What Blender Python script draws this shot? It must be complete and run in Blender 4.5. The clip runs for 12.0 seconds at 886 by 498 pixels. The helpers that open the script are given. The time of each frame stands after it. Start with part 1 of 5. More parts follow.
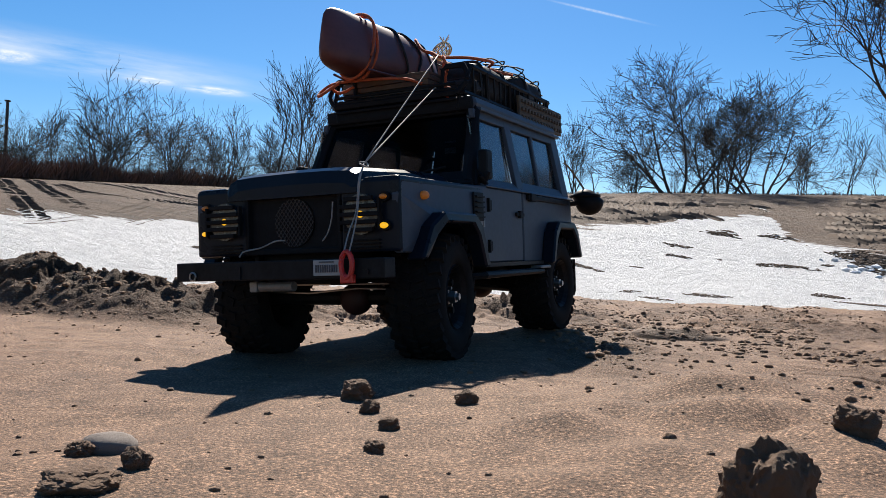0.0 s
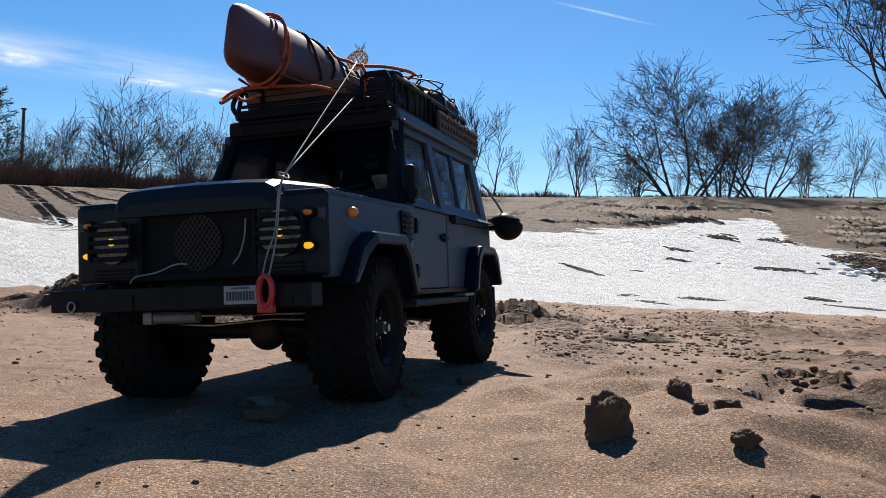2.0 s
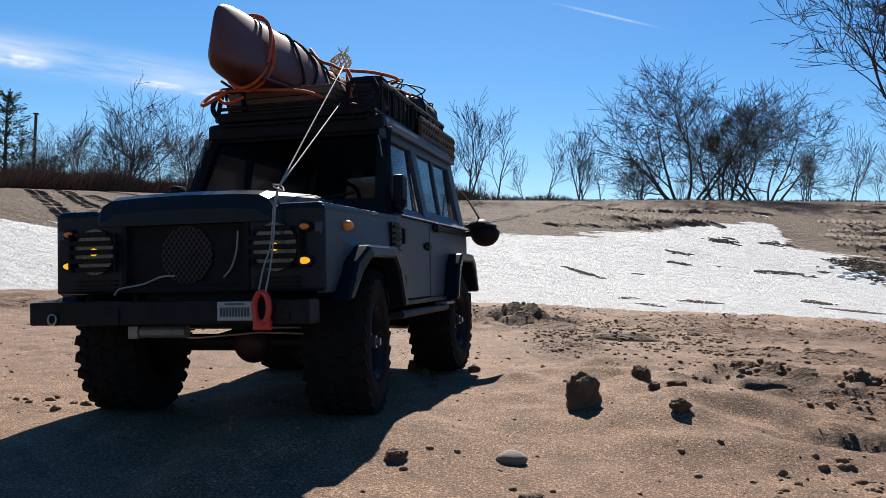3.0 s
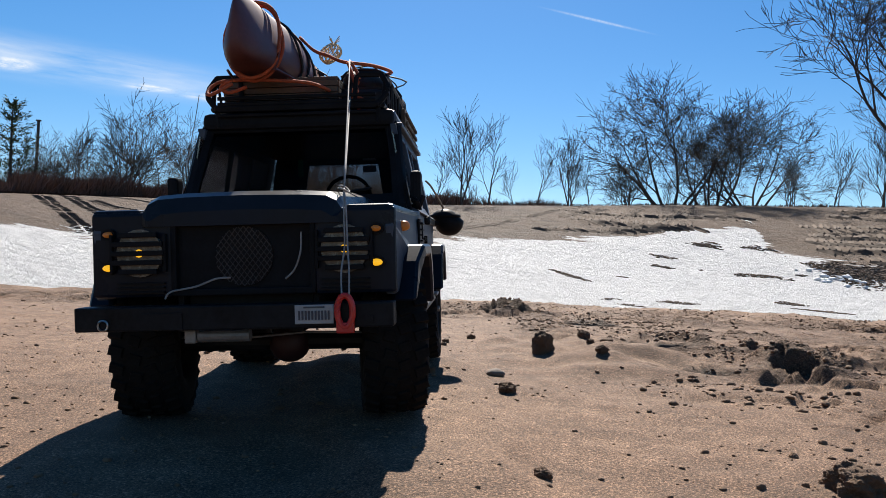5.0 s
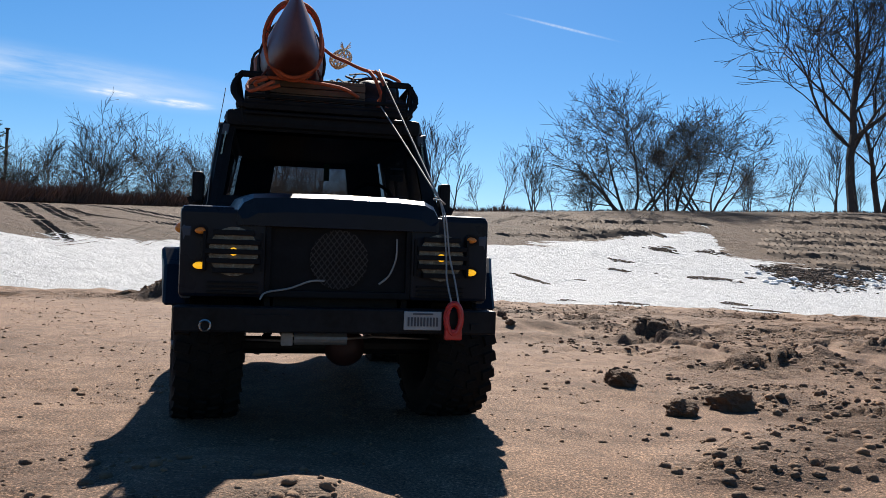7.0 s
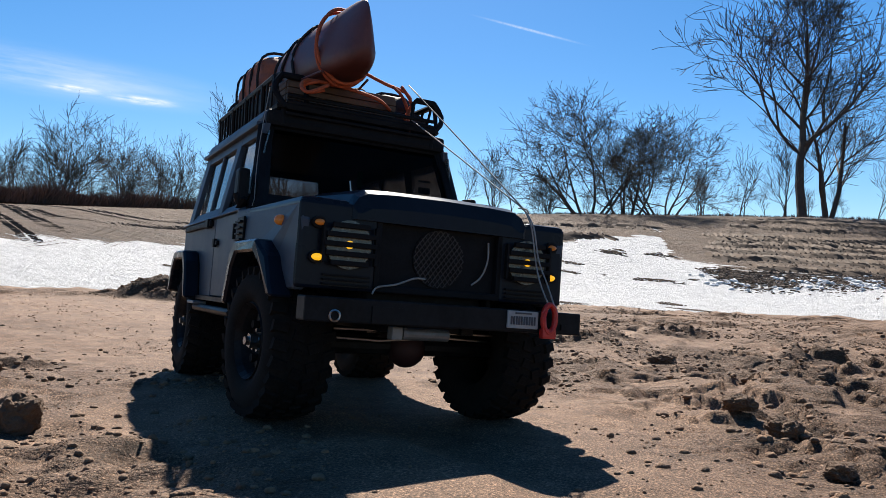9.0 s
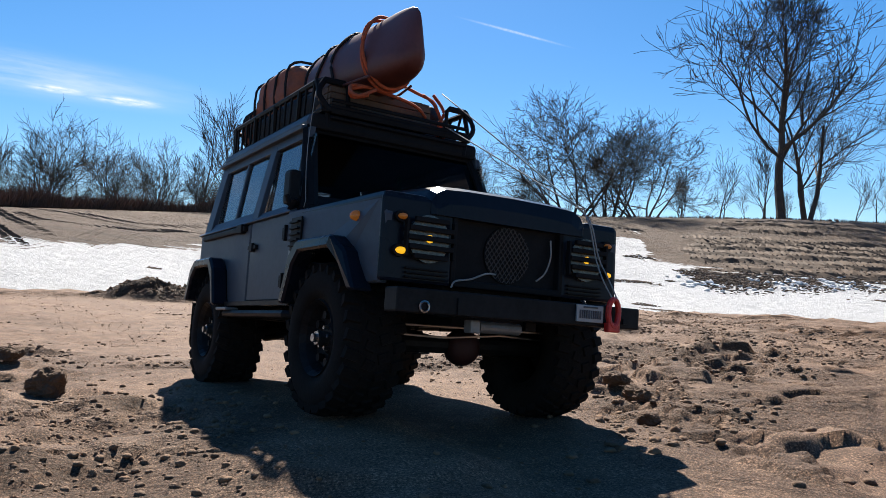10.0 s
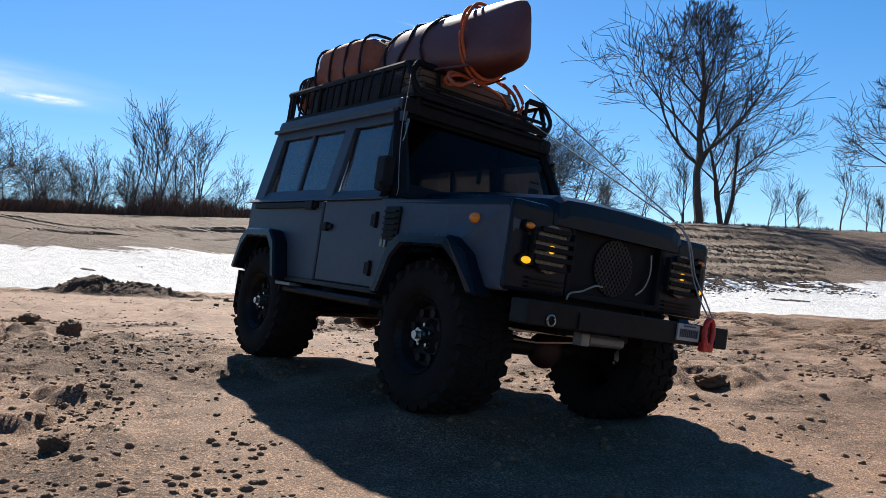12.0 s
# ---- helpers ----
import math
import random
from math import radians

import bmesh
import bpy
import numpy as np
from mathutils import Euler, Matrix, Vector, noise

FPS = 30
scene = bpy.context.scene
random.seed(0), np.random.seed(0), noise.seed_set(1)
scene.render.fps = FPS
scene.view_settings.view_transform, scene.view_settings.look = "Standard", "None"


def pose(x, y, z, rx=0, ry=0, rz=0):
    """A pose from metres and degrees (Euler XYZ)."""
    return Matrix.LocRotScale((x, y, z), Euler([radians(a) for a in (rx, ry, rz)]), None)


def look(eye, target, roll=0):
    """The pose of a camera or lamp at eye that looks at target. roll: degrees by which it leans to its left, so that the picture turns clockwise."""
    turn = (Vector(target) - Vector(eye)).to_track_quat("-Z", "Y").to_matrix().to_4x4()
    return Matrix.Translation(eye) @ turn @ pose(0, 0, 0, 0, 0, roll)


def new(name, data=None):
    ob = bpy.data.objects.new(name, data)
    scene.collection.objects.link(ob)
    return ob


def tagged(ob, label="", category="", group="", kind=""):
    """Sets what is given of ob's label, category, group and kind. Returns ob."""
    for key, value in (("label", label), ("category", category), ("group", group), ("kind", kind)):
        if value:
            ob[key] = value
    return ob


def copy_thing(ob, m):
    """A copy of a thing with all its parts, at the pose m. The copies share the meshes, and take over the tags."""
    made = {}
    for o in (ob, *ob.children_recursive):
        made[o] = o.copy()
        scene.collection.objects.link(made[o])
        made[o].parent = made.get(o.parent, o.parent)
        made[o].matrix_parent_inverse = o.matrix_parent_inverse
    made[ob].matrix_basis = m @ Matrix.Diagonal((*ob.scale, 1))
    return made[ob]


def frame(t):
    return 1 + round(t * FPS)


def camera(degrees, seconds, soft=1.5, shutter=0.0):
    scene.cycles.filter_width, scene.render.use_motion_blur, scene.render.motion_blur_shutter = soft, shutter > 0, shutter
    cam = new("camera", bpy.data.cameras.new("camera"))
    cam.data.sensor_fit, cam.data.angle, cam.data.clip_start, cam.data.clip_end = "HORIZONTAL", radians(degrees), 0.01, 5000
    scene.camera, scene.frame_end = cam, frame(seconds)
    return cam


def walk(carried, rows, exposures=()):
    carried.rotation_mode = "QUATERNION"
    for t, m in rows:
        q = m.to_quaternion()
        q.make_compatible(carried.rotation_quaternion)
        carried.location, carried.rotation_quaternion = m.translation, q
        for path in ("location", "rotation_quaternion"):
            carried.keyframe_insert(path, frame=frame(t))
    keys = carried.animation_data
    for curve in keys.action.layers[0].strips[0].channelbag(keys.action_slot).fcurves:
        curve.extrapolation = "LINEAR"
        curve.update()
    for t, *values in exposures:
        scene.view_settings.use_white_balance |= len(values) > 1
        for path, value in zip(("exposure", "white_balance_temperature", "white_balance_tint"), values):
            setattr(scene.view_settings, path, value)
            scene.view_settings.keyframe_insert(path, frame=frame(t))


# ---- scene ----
LENS = 57.97
# seconds, x, y, z, pitch, roll, yaw
CAM_ROWS = [
    (0, 0.0000, 0.0000, 0.0808, 1.291, -2.066, -0.000),
    (0.5, -0.0054, -0.0511, 0.0828, 1.369, -2.087, 0.105),
    (1, -0.0033, -0.1035, 0.0870, 1.399, -1.947, 0.283),
    (1.5, 0.0035, -0.1670, 0.0960, 1.384, -2.009, 0.421),
    (2, -0.0012, -0.2387, 0.1033, 1.402, -2.007, 0.369),
    (2.5, -0.0096, -0.3207, 0.1057, 1.467, -2.055, 0.454),
    (3, -0.0117, -0.4016, 0.1113, 1.542, -2.102, 0.635),
    (5, -0.0302, -0.7432, 0.0994, 1.852, -2.152, -0.043),
    (5.5, -0.0290, -0.8208, 0.0955, 2.012, -2.077, -0.645),
    (6, -0.0276, -0.9159, 0.0923, 2.151, -2.010, -1.238),
    (6.5, -0.0157, -0.9976, 0.0842, 2.267, -1.915, -1.793),
    (7, -0.0025, -1.0753, 0.0809, 2.337, -1.820, -2.339),
    (9, 0.0863, -1.5117, 0.0861, 2.456, -2.017, -4.768),
    (9.5, 0.0998, -1.6056, 0.0890, 2.582, -1.945, -5.357),
    (10, 0.1244, -1.6962, 0.0868, 2.612, -1.939, -5.791),
    (10.5, 0.1561, -1.8051, 0.0846, 2.647, -1.944, -6.218),
    (11, 0.1572, -1.9240, 0.0868, 2.654, -1.997, -6.817),
    (11.5, 0.1590, -2.0529, 0.0754, 2.737, -1.878, -8.047),
    (12, 0.1703, -2.1960, 0.0614, 2.973, -1.757, -10.444),
]
# seconds, x, y, z and turns of the truck about x, y, z
TRUCK_ROWS = [
    (0, -0.0203, 0.8310, 0.0038, 2.266, -3.077, -26.660),
    (0.5, -0.0484, 0.7439, -0.0004, 1.642, -2.679, -24.016),
    (1, -0.0704, 0.6637, -0.0004, 1.128, -2.394, -21.677),
    (1.5, -0.0862, 0.5875, -0.0022, 0.730, -2.629, -19.417),
    (2, -0.1036, 0.5079, -0.0014, 0.008, -4.103, -17.473),
    (2.5, -0.1199, 0.4202, -0.0003, 0.478, -4.603, -16.217),
    (3, -0.1343, 0.3340, 0.0007, 0.469, -3.248, -13.442),
    (5, -0.1443, -0.0085, -0.0014, 2.247, -3.482, -2.452),
    (5.5, -0.1329, -0.0829, -0.0087, 0.439, -2.368, 0.705),
    (6, -0.1230, -0.1705, -0.0110, 0.131, -3.697, 4.193),
    (6.5, -0.1065, -0.2532, -0.0146, 1.334, -2.753, 7.815),
    (7, -0.0866, -0.3396, -0.0164, 1.997, -0.380, 10.245),
    (9, 0.0447, -0.7805, -0.0160, -0.390, 2.462, 22.207),
    (9.5, 0.0895, -0.8806, -0.0164, -1.914, 3.580, 24.337),
    (10, 0.1286, -0.9690, -0.0165, -2.461, 3.258, 25.938),
    (10.5, 0.1725, -1.0789, -0.0170, -2.026, 1.938, 25.590),
    (11, 0.2036, -1.1979, -0.0176, -0.422, 2.229, 25.721),
    (11.5, 0.2411, -1.3350, -0.0194, 2.139, 5.526, 25.481),
    (12, 0.2842, -1.4812, -0.0237, 3.361, 5.501, 25.979),
]
# seconds and stops: the clip brightens towards its end
EXPOSURES = [(0, 1.2), (3, 1.18), (6, 1.14), (8, 1.2), (10, 1.32), (12, 1.36)]
cam = camera(LENS, 12.0, soft=0.8)
walk(cam, [(t, pose(x, y, z, 90 + p, r, w)) for t, x, y, z, p, r, w in CAM_ROWS], EXPOSURES)

# ---- light ----
SUN_AZ, SUN_EL = 0.0, 44.0          # degrees from +y towards -x, and above the horizon
world = bpy.data.worlds.new("sky")
scene.world = world
world.use_nodes = True
wn = world.node_tree
sky = wn.nodes.new("ShaderNodeTexSky")
sky.sky_type, sky.sun_disc = "NISHITA", False
sky.sun_elevation, sky.sun_rotation = radians(SUN_EL), radians(-SUN_AZ)
sky.air_density, sky.dust_density, sky.ozone_density, sky.altitude = 1.0, 0.18, 4.5, 200
deep = wn.nodes.new("ShaderNodeHueSaturation")      # clear, dry winter air: a deep blue
deep.inputs["Saturation"].default_value = 1.29
wn.links.new(sky.outputs[0], deep.inputs["Color"])
wn.links.new(deep.outputs[0], wn.nodes["Background"].inputs[0])
wn.nodes["Background"].inputs[1].default_value = 0.051
sun = new("sun", bpy.data.lights.new("sun", "SUN"))
sun.data.energy, sun.data.angle, sun.data.color = 5.0, radians(0.53), (1.0, 0.93, 0.83)
sun_way = Vector((-math.sin(radians(SUN_AZ)) * math.cos(radians(SUN_EL)), math.cos(radians(SUN_AZ)) * math.cos(radians(SUN_EL)), math.sin(radians(SUN_EL))))
sun.matrix_world = look(sun_way * 50, (0, 0, 0))


# ---- materials ----
def mat(name, color, rough=0.6, metal=0.0, scale=60.0, vary=0.25, bump=0.0, fine=0.0, emit=0.0, island=0.0, spec=0.5):
    """A surface whose colour wanders at two scales, with grain and wear in its gloss and relief."""
    m = bpy.data.materials.new(name)
    m.use_nodes = True
    nt = m.node_tree
    p = nt.nodes["Principled BSDF"]
    co = nt.nodes.new("ShaderNodeTexCoord")
    n1, n2 = nt.nodes.new("ShaderNodeTexNoise"), nt.nodes.new("ShaderNodeTexNoise")
    for n, s in ((n1, scale), (n2, scale * 7)):
        n.inputs["Scale"].default_value, n.inputs["Detail"].default_value = s, 5
        nt.links.new(co.outputs["Object"], n.inputs["Vector"])
    add = nt.nodes.new("ShaderNodeMath")
    add.operation = "MULTIPLY_ADD"
    add.inputs[1].default_value = 0.5
    nt.links.new(n2.outputs[0], add.inputs[0])
    nt.links.new(n1.outputs[0], add.inputs[2])
    ramp = nt.nodes.new("ShaderNodeMapRange")
    ramp.inputs["From Min"].default_value, ramp.inputs["From Max"].default_value = 0.45, 1.05
    ramp.inputs["To Min"].default_value, ramp.inputs["To Max"].default_value = 1 - vary, 1 + vary
    nt.links.new(add.outputs[0], ramp.inputs[0])
    mix = nt.nodes.new("ShaderNodeVectorMath")
    mix.operation = "SCALE"
    mix.inputs[0].default_value = color
    nt.links.new(ramp.outputs[0], mix.inputs["Scale"])
    last = mix.outputs[0]
    if island:
        info = nt.nodes.new("ShaderNodeNewGeometry")
        r2 = nt.nodes.new("ShaderNodeMapRange")
        r2.inputs["To Min"].default_value, r2.inputs["To Max"].default_value = 1 - island, 1 + island
        nt.links.new(info.outputs["Random Per Island"], r2.inputs[0])
        m2 = nt.nodes.new("ShaderNodeVectorMath")
        m2.operation = "SCALE"
        nt.links.new(last, m2.inputs[0])
        nt.links.new(r2.outputs[0], m2.inputs["Scale"])
        last = m2.outputs[0]
    nt.links.new(last, p.inputs["Base Color"])
    rr = nt.nodes.new("ShaderNodeMapRange")
    rr.inputs["To Min"].default_value, rr.inputs["To Max"].default_value = max(0.03, rough - 0.15), min(1, rough + 0.15)
    nt.links.new(n1.outputs[0], rr.inputs[0])
    nt.links.new(rr.outputs[0], p.inputs["Roughness"])
    p.inputs["Metallic"].default_value = metal
    p.inputs["Specular IOR Level"].default_value = spec
    if bump:
        b = nt.nodes.new("ShaderNodeBump")
        b.inputs["Strength"].default_value, b.inputs["Distance"].default_value = 0.6, bump
        nt.links.new(add.outputs[0], b.inputs["Height"])
        nt.links.new(b.outputs[0], p.inputs["Normal"])
    if emit:
        p.inputs["Emission Color"].default_value, p.inputs["Emission Strength"].default_value = (*color, 1), emit
    return m


def glass_mat(name, tint, dust_glow, ior=1.25):
    m = bpy.data.materials.new(name)
    m.use_nodes = True
    nt = m.node_tree
    out = nt.nodes["Material Output"]
    nt.nodes.remove(nt.nodes["Principled BSDF"])
    tr, gl, mx, fr = (nt.nodes.new("ShaderNode" + k) for k in ("BsdfTransparent", "BsdfGlossy", "MixShader", "Fresnel"))
    tr.inputs[0].default_value = (*tint, 1)
    gl.inputs["Roughness"].default_value = 0.04
    fr.inputs[0].default_value = ior
    nt.links.new(fr.outputs[0], mx.inputs[0])
    nt.links.new(tr.outputs[0], mx.inputs[1])
    nt.links.new(gl.outputs[0], mx.inputs[2])
    # translucent film: dust on the windscreen, added glow on the other panes
    film_, top = nt.nodes.new("ShaderNodeBsdfTranslucent"), nt.nodes.new("ShaderNodeMixShader")
    film_.inputs[0].default_value = (0.35, 0.30, 0.26, 1)
    no = nt.nodes.new("ShaderNodeTexNoise")
    no.inputs["Scale"].default_value, no.inputs["Detail"].default_value = 60, 6
    rg = nt.nodes.new("ShaderNodeMapRange")
    rg.inputs["To Max"].default_value = dust_glow * 2
    co = nt.nodes.new("ShaderNodeTexCoord")
    nt.links.new(co.outputs["Object"], no.inputs["Vector"])
    nt.links.new(no.outputs[0], rg.inputs[0])
    nt.links.new(rg.outputs[0], top.inputs[0])
    nt.links.new(mx.outputs[0], top.inputs[1])
    nt.links.new(film_.outputs[0], top.inputs[2])
    nt.links.new(top.outputs[0], out.inputs[0])
    return m


def ground_mat():
    """Dry sand with wet and dark patches; snow lies where the mesh carries it."""
    m = bpy.data.materials.new("sand_and_snow")
    m.use_nodes = True
    nt = m.node_tree
    N, L = nt.nodes.new, nt.links.new
    p = nt.nodes["Principled BSDF"]
    co = N("ShaderNodeTexCoord")

    def noise_at(scale, detail=6, rough=0.55, stretch=None):
        n = N("ShaderNodeTexNoise")
        n.inputs["Scale"].default_value, n.inputs["Detail"].default_value, n.inputs["Roughness"].default_value = scale, detail, rough
        if stretch:
            mp = N("ShaderNodeMapping")
            mp.inputs["Scale"].default_value, mp.inputs["Rotation"].default_value = stretch[0], stretch[1]
            L(co.outputs["Object"], mp.inputs["Vector"])
            L(mp.outputs[0], n.inputs["Vector"])
        else:
            L(co.outputs["Object"], n.inputs["Vector"])
        return n.outputs[0]

    def ramp(src, stops):
        r = N("ShaderNodeValToRGB")
        r.color_ramp.elements[0].position, r.color_ramp.elements[0].color = stops[0][0], (*stops[0][1], 1)
        r.color_ramp.elements[1].position, r.color_ramp.elements[1].color = stops[-1][0], (*stops[-1][1], 1)
        for pos, c in stops[1:-1]:
            r.color_ramp.elements.new(pos).color = (*c, 1)
        L(src, r.inputs[0])
        return r.outputs[0]

    def mixc(fac, a, b, kind="MIX"):
        x = N("ShaderNodeMix")
        x.data_type, x.blend_type = "RGBA", kind
        if isinstance(fac, float):
            x.inputs[0].default_value = fac
        else:
            L(fac, x.inputs[0])
        L(a, x.inputs[6])
        L(b, x.inputs[7])
        return x.outputs[2]

    def math_(op, a, b):
        x = N("ShaderNodeMath")
        x.operation = op
        for i, v in enumerate((a, b)):
            if isinstance(v, (int, float)):
                x.inputs[i].default_value = v
            else:
                L(v, x.inputs[i])
        return x.outputs[0]

    grain = noise_at(640, 3, 0.8)
    mid = noise_at(38, 6, 0.6)
    big = noise_at(3.1, 5, 0.55)
    sand = ramp(mid, [(0.25, (0.085, 0.051, 0.032)), (0.5, (0.142, 0.087, 0.055)), (0.8, (0.198, 0.126, 0.083))])
    speck = ramp(grain, [(0.36, (0.12, 0.10, 0.09)), (0.45, (0.70, 0.67, 0.65)), (0.55, (1.10, 1.08, 1.07)), (0.61, (2.4, 2.3, 2.25)), (0.66, (3.4, 3.3, 3.2))])
    sand = mixc(0.9, sand, speck, "MULTIPLY")
    patch = ramp(big, [(0.3, (0.78, 0.76, 0.75)), (0.6, (1.05, 1.03, 1.0))])
    sand = mixc(1.0, sand, patch, "MULTIPLY")
    # wet, churned sand where machines drove over the bank
    wet = N("ShaderNodeAttribute")
    wet.attribute_name = "wet"
    streak = noise_at(2.4, 7, 0.6, ((0.5, 2.2, 1.0), (0, 0, radians(-20))))
    wetmask = math_("MULTIPLY", wet.outputs["Fac"], ramp(streak, [(0.46, (1, 1, 1)), (0.72, (0.5, 0.5, 0.5))]))
    dark = ramp(noise_at(5.0, 8, 0.7), [(0.3, (0.050, 0.031, 0.020)), (0.7, (0.12, 0.077, 0.050))])
    sand = mixc(wetmask, sand, dark)
    # the bank's sand is darker and browner, in drawn-out streaks
    bank = N("ShaderNodeAttribute")
    bank.attribute_name = "bank"
    tone = ramp(noise_at(4.5, 9, 0.76, ((0.28, 1.3, 1), (0, 0, radians(12)))), [(0.36, (0.034, 0.020, 0.0125)), (0.50, (0.070, 0.042, 0.026)), (0.68, (0.104, 0.065, 0.041))])
    sand = mixc(math_("MULTIPLY", bank.outputs["Fac"], math_("SUBTRACT", 1.0, wetmask)), sand, tone)
    snow_attr = N("ShaderNodeAttribute")
    snow_attr.attribute_name = "snow"
    ragged = math_("ADD", math_("MULTIPLY", noise_at(1.1, 8, 0.62, ((0.45, 1.5, 1), (0, 0, 0))), 1.5), math_("MULTIPLY", noise_at(7.0, 7, 0.7), 0.5))
    raw = math_("ADD", math_("MULTIPLY", snow_attr.outputs["Fac"], 1.0), math_("SUBTRACT", ragged, 1.0))
    mask = N("ShaderNodeMapRange")
    mask.inputs["From Min"].default_value, mask.inputs["From Max"].default_value = -0.03, 0.05
    L(raw, mask.inputs[0])
    snowc = ramp(noise_at(7, 8, 0.6), [(0.25, (0.42, 0.427, 0.44)), (0.5, (0.53, 0.536, 0.545)), (0.8, (0.62, 0.622, 0.626))])
    L(mixc(mask.outputs[0], sand, snowc), p.inputs["Base Color"])
    p.inputs["Roughness"].default_value = 0.85
    p.inputs["Specular IOR Level"].default_value = 0.25
    b1, b2 = N("ShaderNodeBump"), N("ShaderNodeBump")
    b1.inputs["Strength"].default_value, b1.inputs["Distance"].default_value = 0.6, 0.0028
    b2.inputs["Strength"].default_value, b2.inputs["Distance"].default_value = 0.9, 0.0016
    L(noise_at(70, 6, 0.65), b1.inputs["Height"])
    L(noise_at(820, 3, 0.7), b2.inputs["Height"])
    L(b1.outputs[0], b2.inputs["Normal"])
    b3 = N("ShaderNodeBump")
    b3.inputs["Strength"].default_value, b3.inputs["Distance"].default_value = 0.9, 0.17
    L(math_("MULTIPLY", noise_at(7.5, 8, 0.72), math_("MAXIMUM", mask.outputs[0], math_("MAXIMUM", wet.outputs["Fac"], bank.outputs["Fac"]))), b3.inputs["Height"])
    L(b2.outputs[0], b3.inputs["Normal"])
    crust, b4 = N("ShaderNodeAttribute"), N("ShaderNodeBump")
    crust.attribute_name = "churn"
    b4.inputs["Strength"].default_value, b4.inputs["Distance"].default_value = 1.0, 0.010
    crumb = ramp(noise_at(85, 8, 0.68), [(0.40, (0.0, 0.0, 0.0)), (0.52, (0.35, 0.35, 0.35)), (0.60, (0.9, 0.9, 0.9)), (0.75, (1.0, 1.0, 1.0))])
    L(math_("MULTIPLY", crumb, crust.outputs["Fac"]), b4.inputs["Height"])
    L(b3.outputs[0], b4.inputs["Normal"])
    L(b4.outputs[0], p.inputs["Normal"])
    return m


M_SAND = ground_mat()
M_CLOD = mat("damp_sand_clod", (0.150, 0.084, 0.045), 0.95, 0, 160, 0.45, 0.004, island=0.3)
M_TURNED = mat("churned_wet_sand", (0.100, 0.063, 0.041), 0.95, 0, 12, 0.4, 0.004, island=0.35)
M_TRACK = mat("rutted_sand", (0.088, 0.055, 0.034), 0.95, 0, 12, 0.3, 0.004, island=0.3)
M_SNOW = mat("old_snow_lump", (0.62, 0.62, 0.63), 0.8, 0, 20, 0.08, 0.004)
M_STONE = mat("grey_stone", (0.17, 0.135, 0.11), 0.8, 0, 60, 0.2, 0.001)
M_PAINT = mat("slate_blue_paint", (0.049, 0.062, 0.081), 0.5, 0, 25, 0.25, 0.0002, spec=0.2)
M_NAVY = mat("dark_blue_paint", (0.006, 0.009, 0.016), 0.30, 0, 30, 0.3, 0.0001, spec=0.14)
M_BLACK = mat("black_plastic", (0.011, 0.011, 0.012), 0.5, 0, 80, 0.4, 0.0002, spec=0.06)
M_METALB = mat("scratched_black_steel", (0.011, 0.011, 0.012), 0.45, 0.0, 60, 0.6, 0.0002, spec=0.10)
M_RUBBER = mat("dusty_tyre_rubber", (0.012, 0.0108, 0.010), 0.88, 0, 70, 0.45, 0.0004, spec=0.08)
M_CHROME = mat("worn_steel", (0.36, 0.35, 0.34), 0.35, 1.0, 80, 0.25)
M_GREY = mat("grey_aluminium", (0.20, 0.20, 0.20), 0.5, 0.5, 80, 0.3)
M_MESH = mat("dull_wire_mesh", (0.035, 0.035, 0.037), 0.5, 0.2, 80, 0.4)
M_AMBER = mat("amber_lens", (1.0, 0.50, 0.02), 0.2, 0, 80, 0.1, emit=0.35)
M_AMBERD = mat("amber_marker_lens", (0.42, 0.14, 0.02), 0.3, 0, 80, 0.2, emit=0.05)
M_LAMP = mat("clear_lamp_lens", (0.085, 0.085, 0.08), 0.25, 0.3, 260, 0.7)
M_RED = mat("red_hook_paint", (0.50, 0.025, 0.018), 0.4, 0, 90, 0.2)
M_WHITE = mat("white_plate", (0.30, 0.30, 0.295), 0.5, 0, 120, 0.15)
M_INK = mat("dark_print", (0.05, 0.05, 0.06), 0.6, 0, 120, 0.1)
M_ROPE = mat("orange_rope", (0.40, 0.075, 0.022), 0.8, 0, 300, 0.35, 0.0006)
M_LINE = mat("grey_winch_line", (0.26, 0.24, 0.22), 0.7, 0, 400, 0.3, 0.0003)
M_CANOE = mat("faded_maroon_hull", (0.105, 0.040, 0.038), 0.5, 0, 40, 0.25, 0.0001, spec=0.3)
M_WOOD = mat("brown_wood", (0.085, 0.052, 0.030), 0.7, 0, 60, 0.4, 0.0004)
M_BAG = mat("black_canvas", (0.022, 0.021, 0.022), 0.7, 0, 120, 0.3, 0.001, spec=0.2)
M_TAN = mat("tan_canvas", (0.19, 0.13, 0.085), 0.85, 0, 90, 0.3, 0.001)
M_RUST = mat("rusty_orange_canvas", (0.24, 0.072, 0.036), 0.8, 0, 90, 0.3, 0.001)
M_WEAVE = mat("weathered_board", (0.075, 0.055, 0.035), 0.8, 0, 130, 0.5, 0.001)
M_STRAW = mat("straw_net", (0.62, 0.50, 0.33), 0.8, 0, 200, 0.3)
M_DIFF = mat("oxide_red_casting", (0.035, 0.010, 0.010), 0.6, 0.2, 80, 0.3, 0.0003)
M_BARK = mat("grey_brown_bark", (0.065, 0.052, 0.042), 0.9, 0, 4, 0.35, 0.01)
M_TWIG = mat("brown_twigs", (0.050, 0.036, 0.028), 0.9, 0, 2, 0.35)
M_BRUSH = mat("russet_undergrowth", (0.12, 0.068, 0.047), 0.95, 0, 3, 0.4, island=0.35)
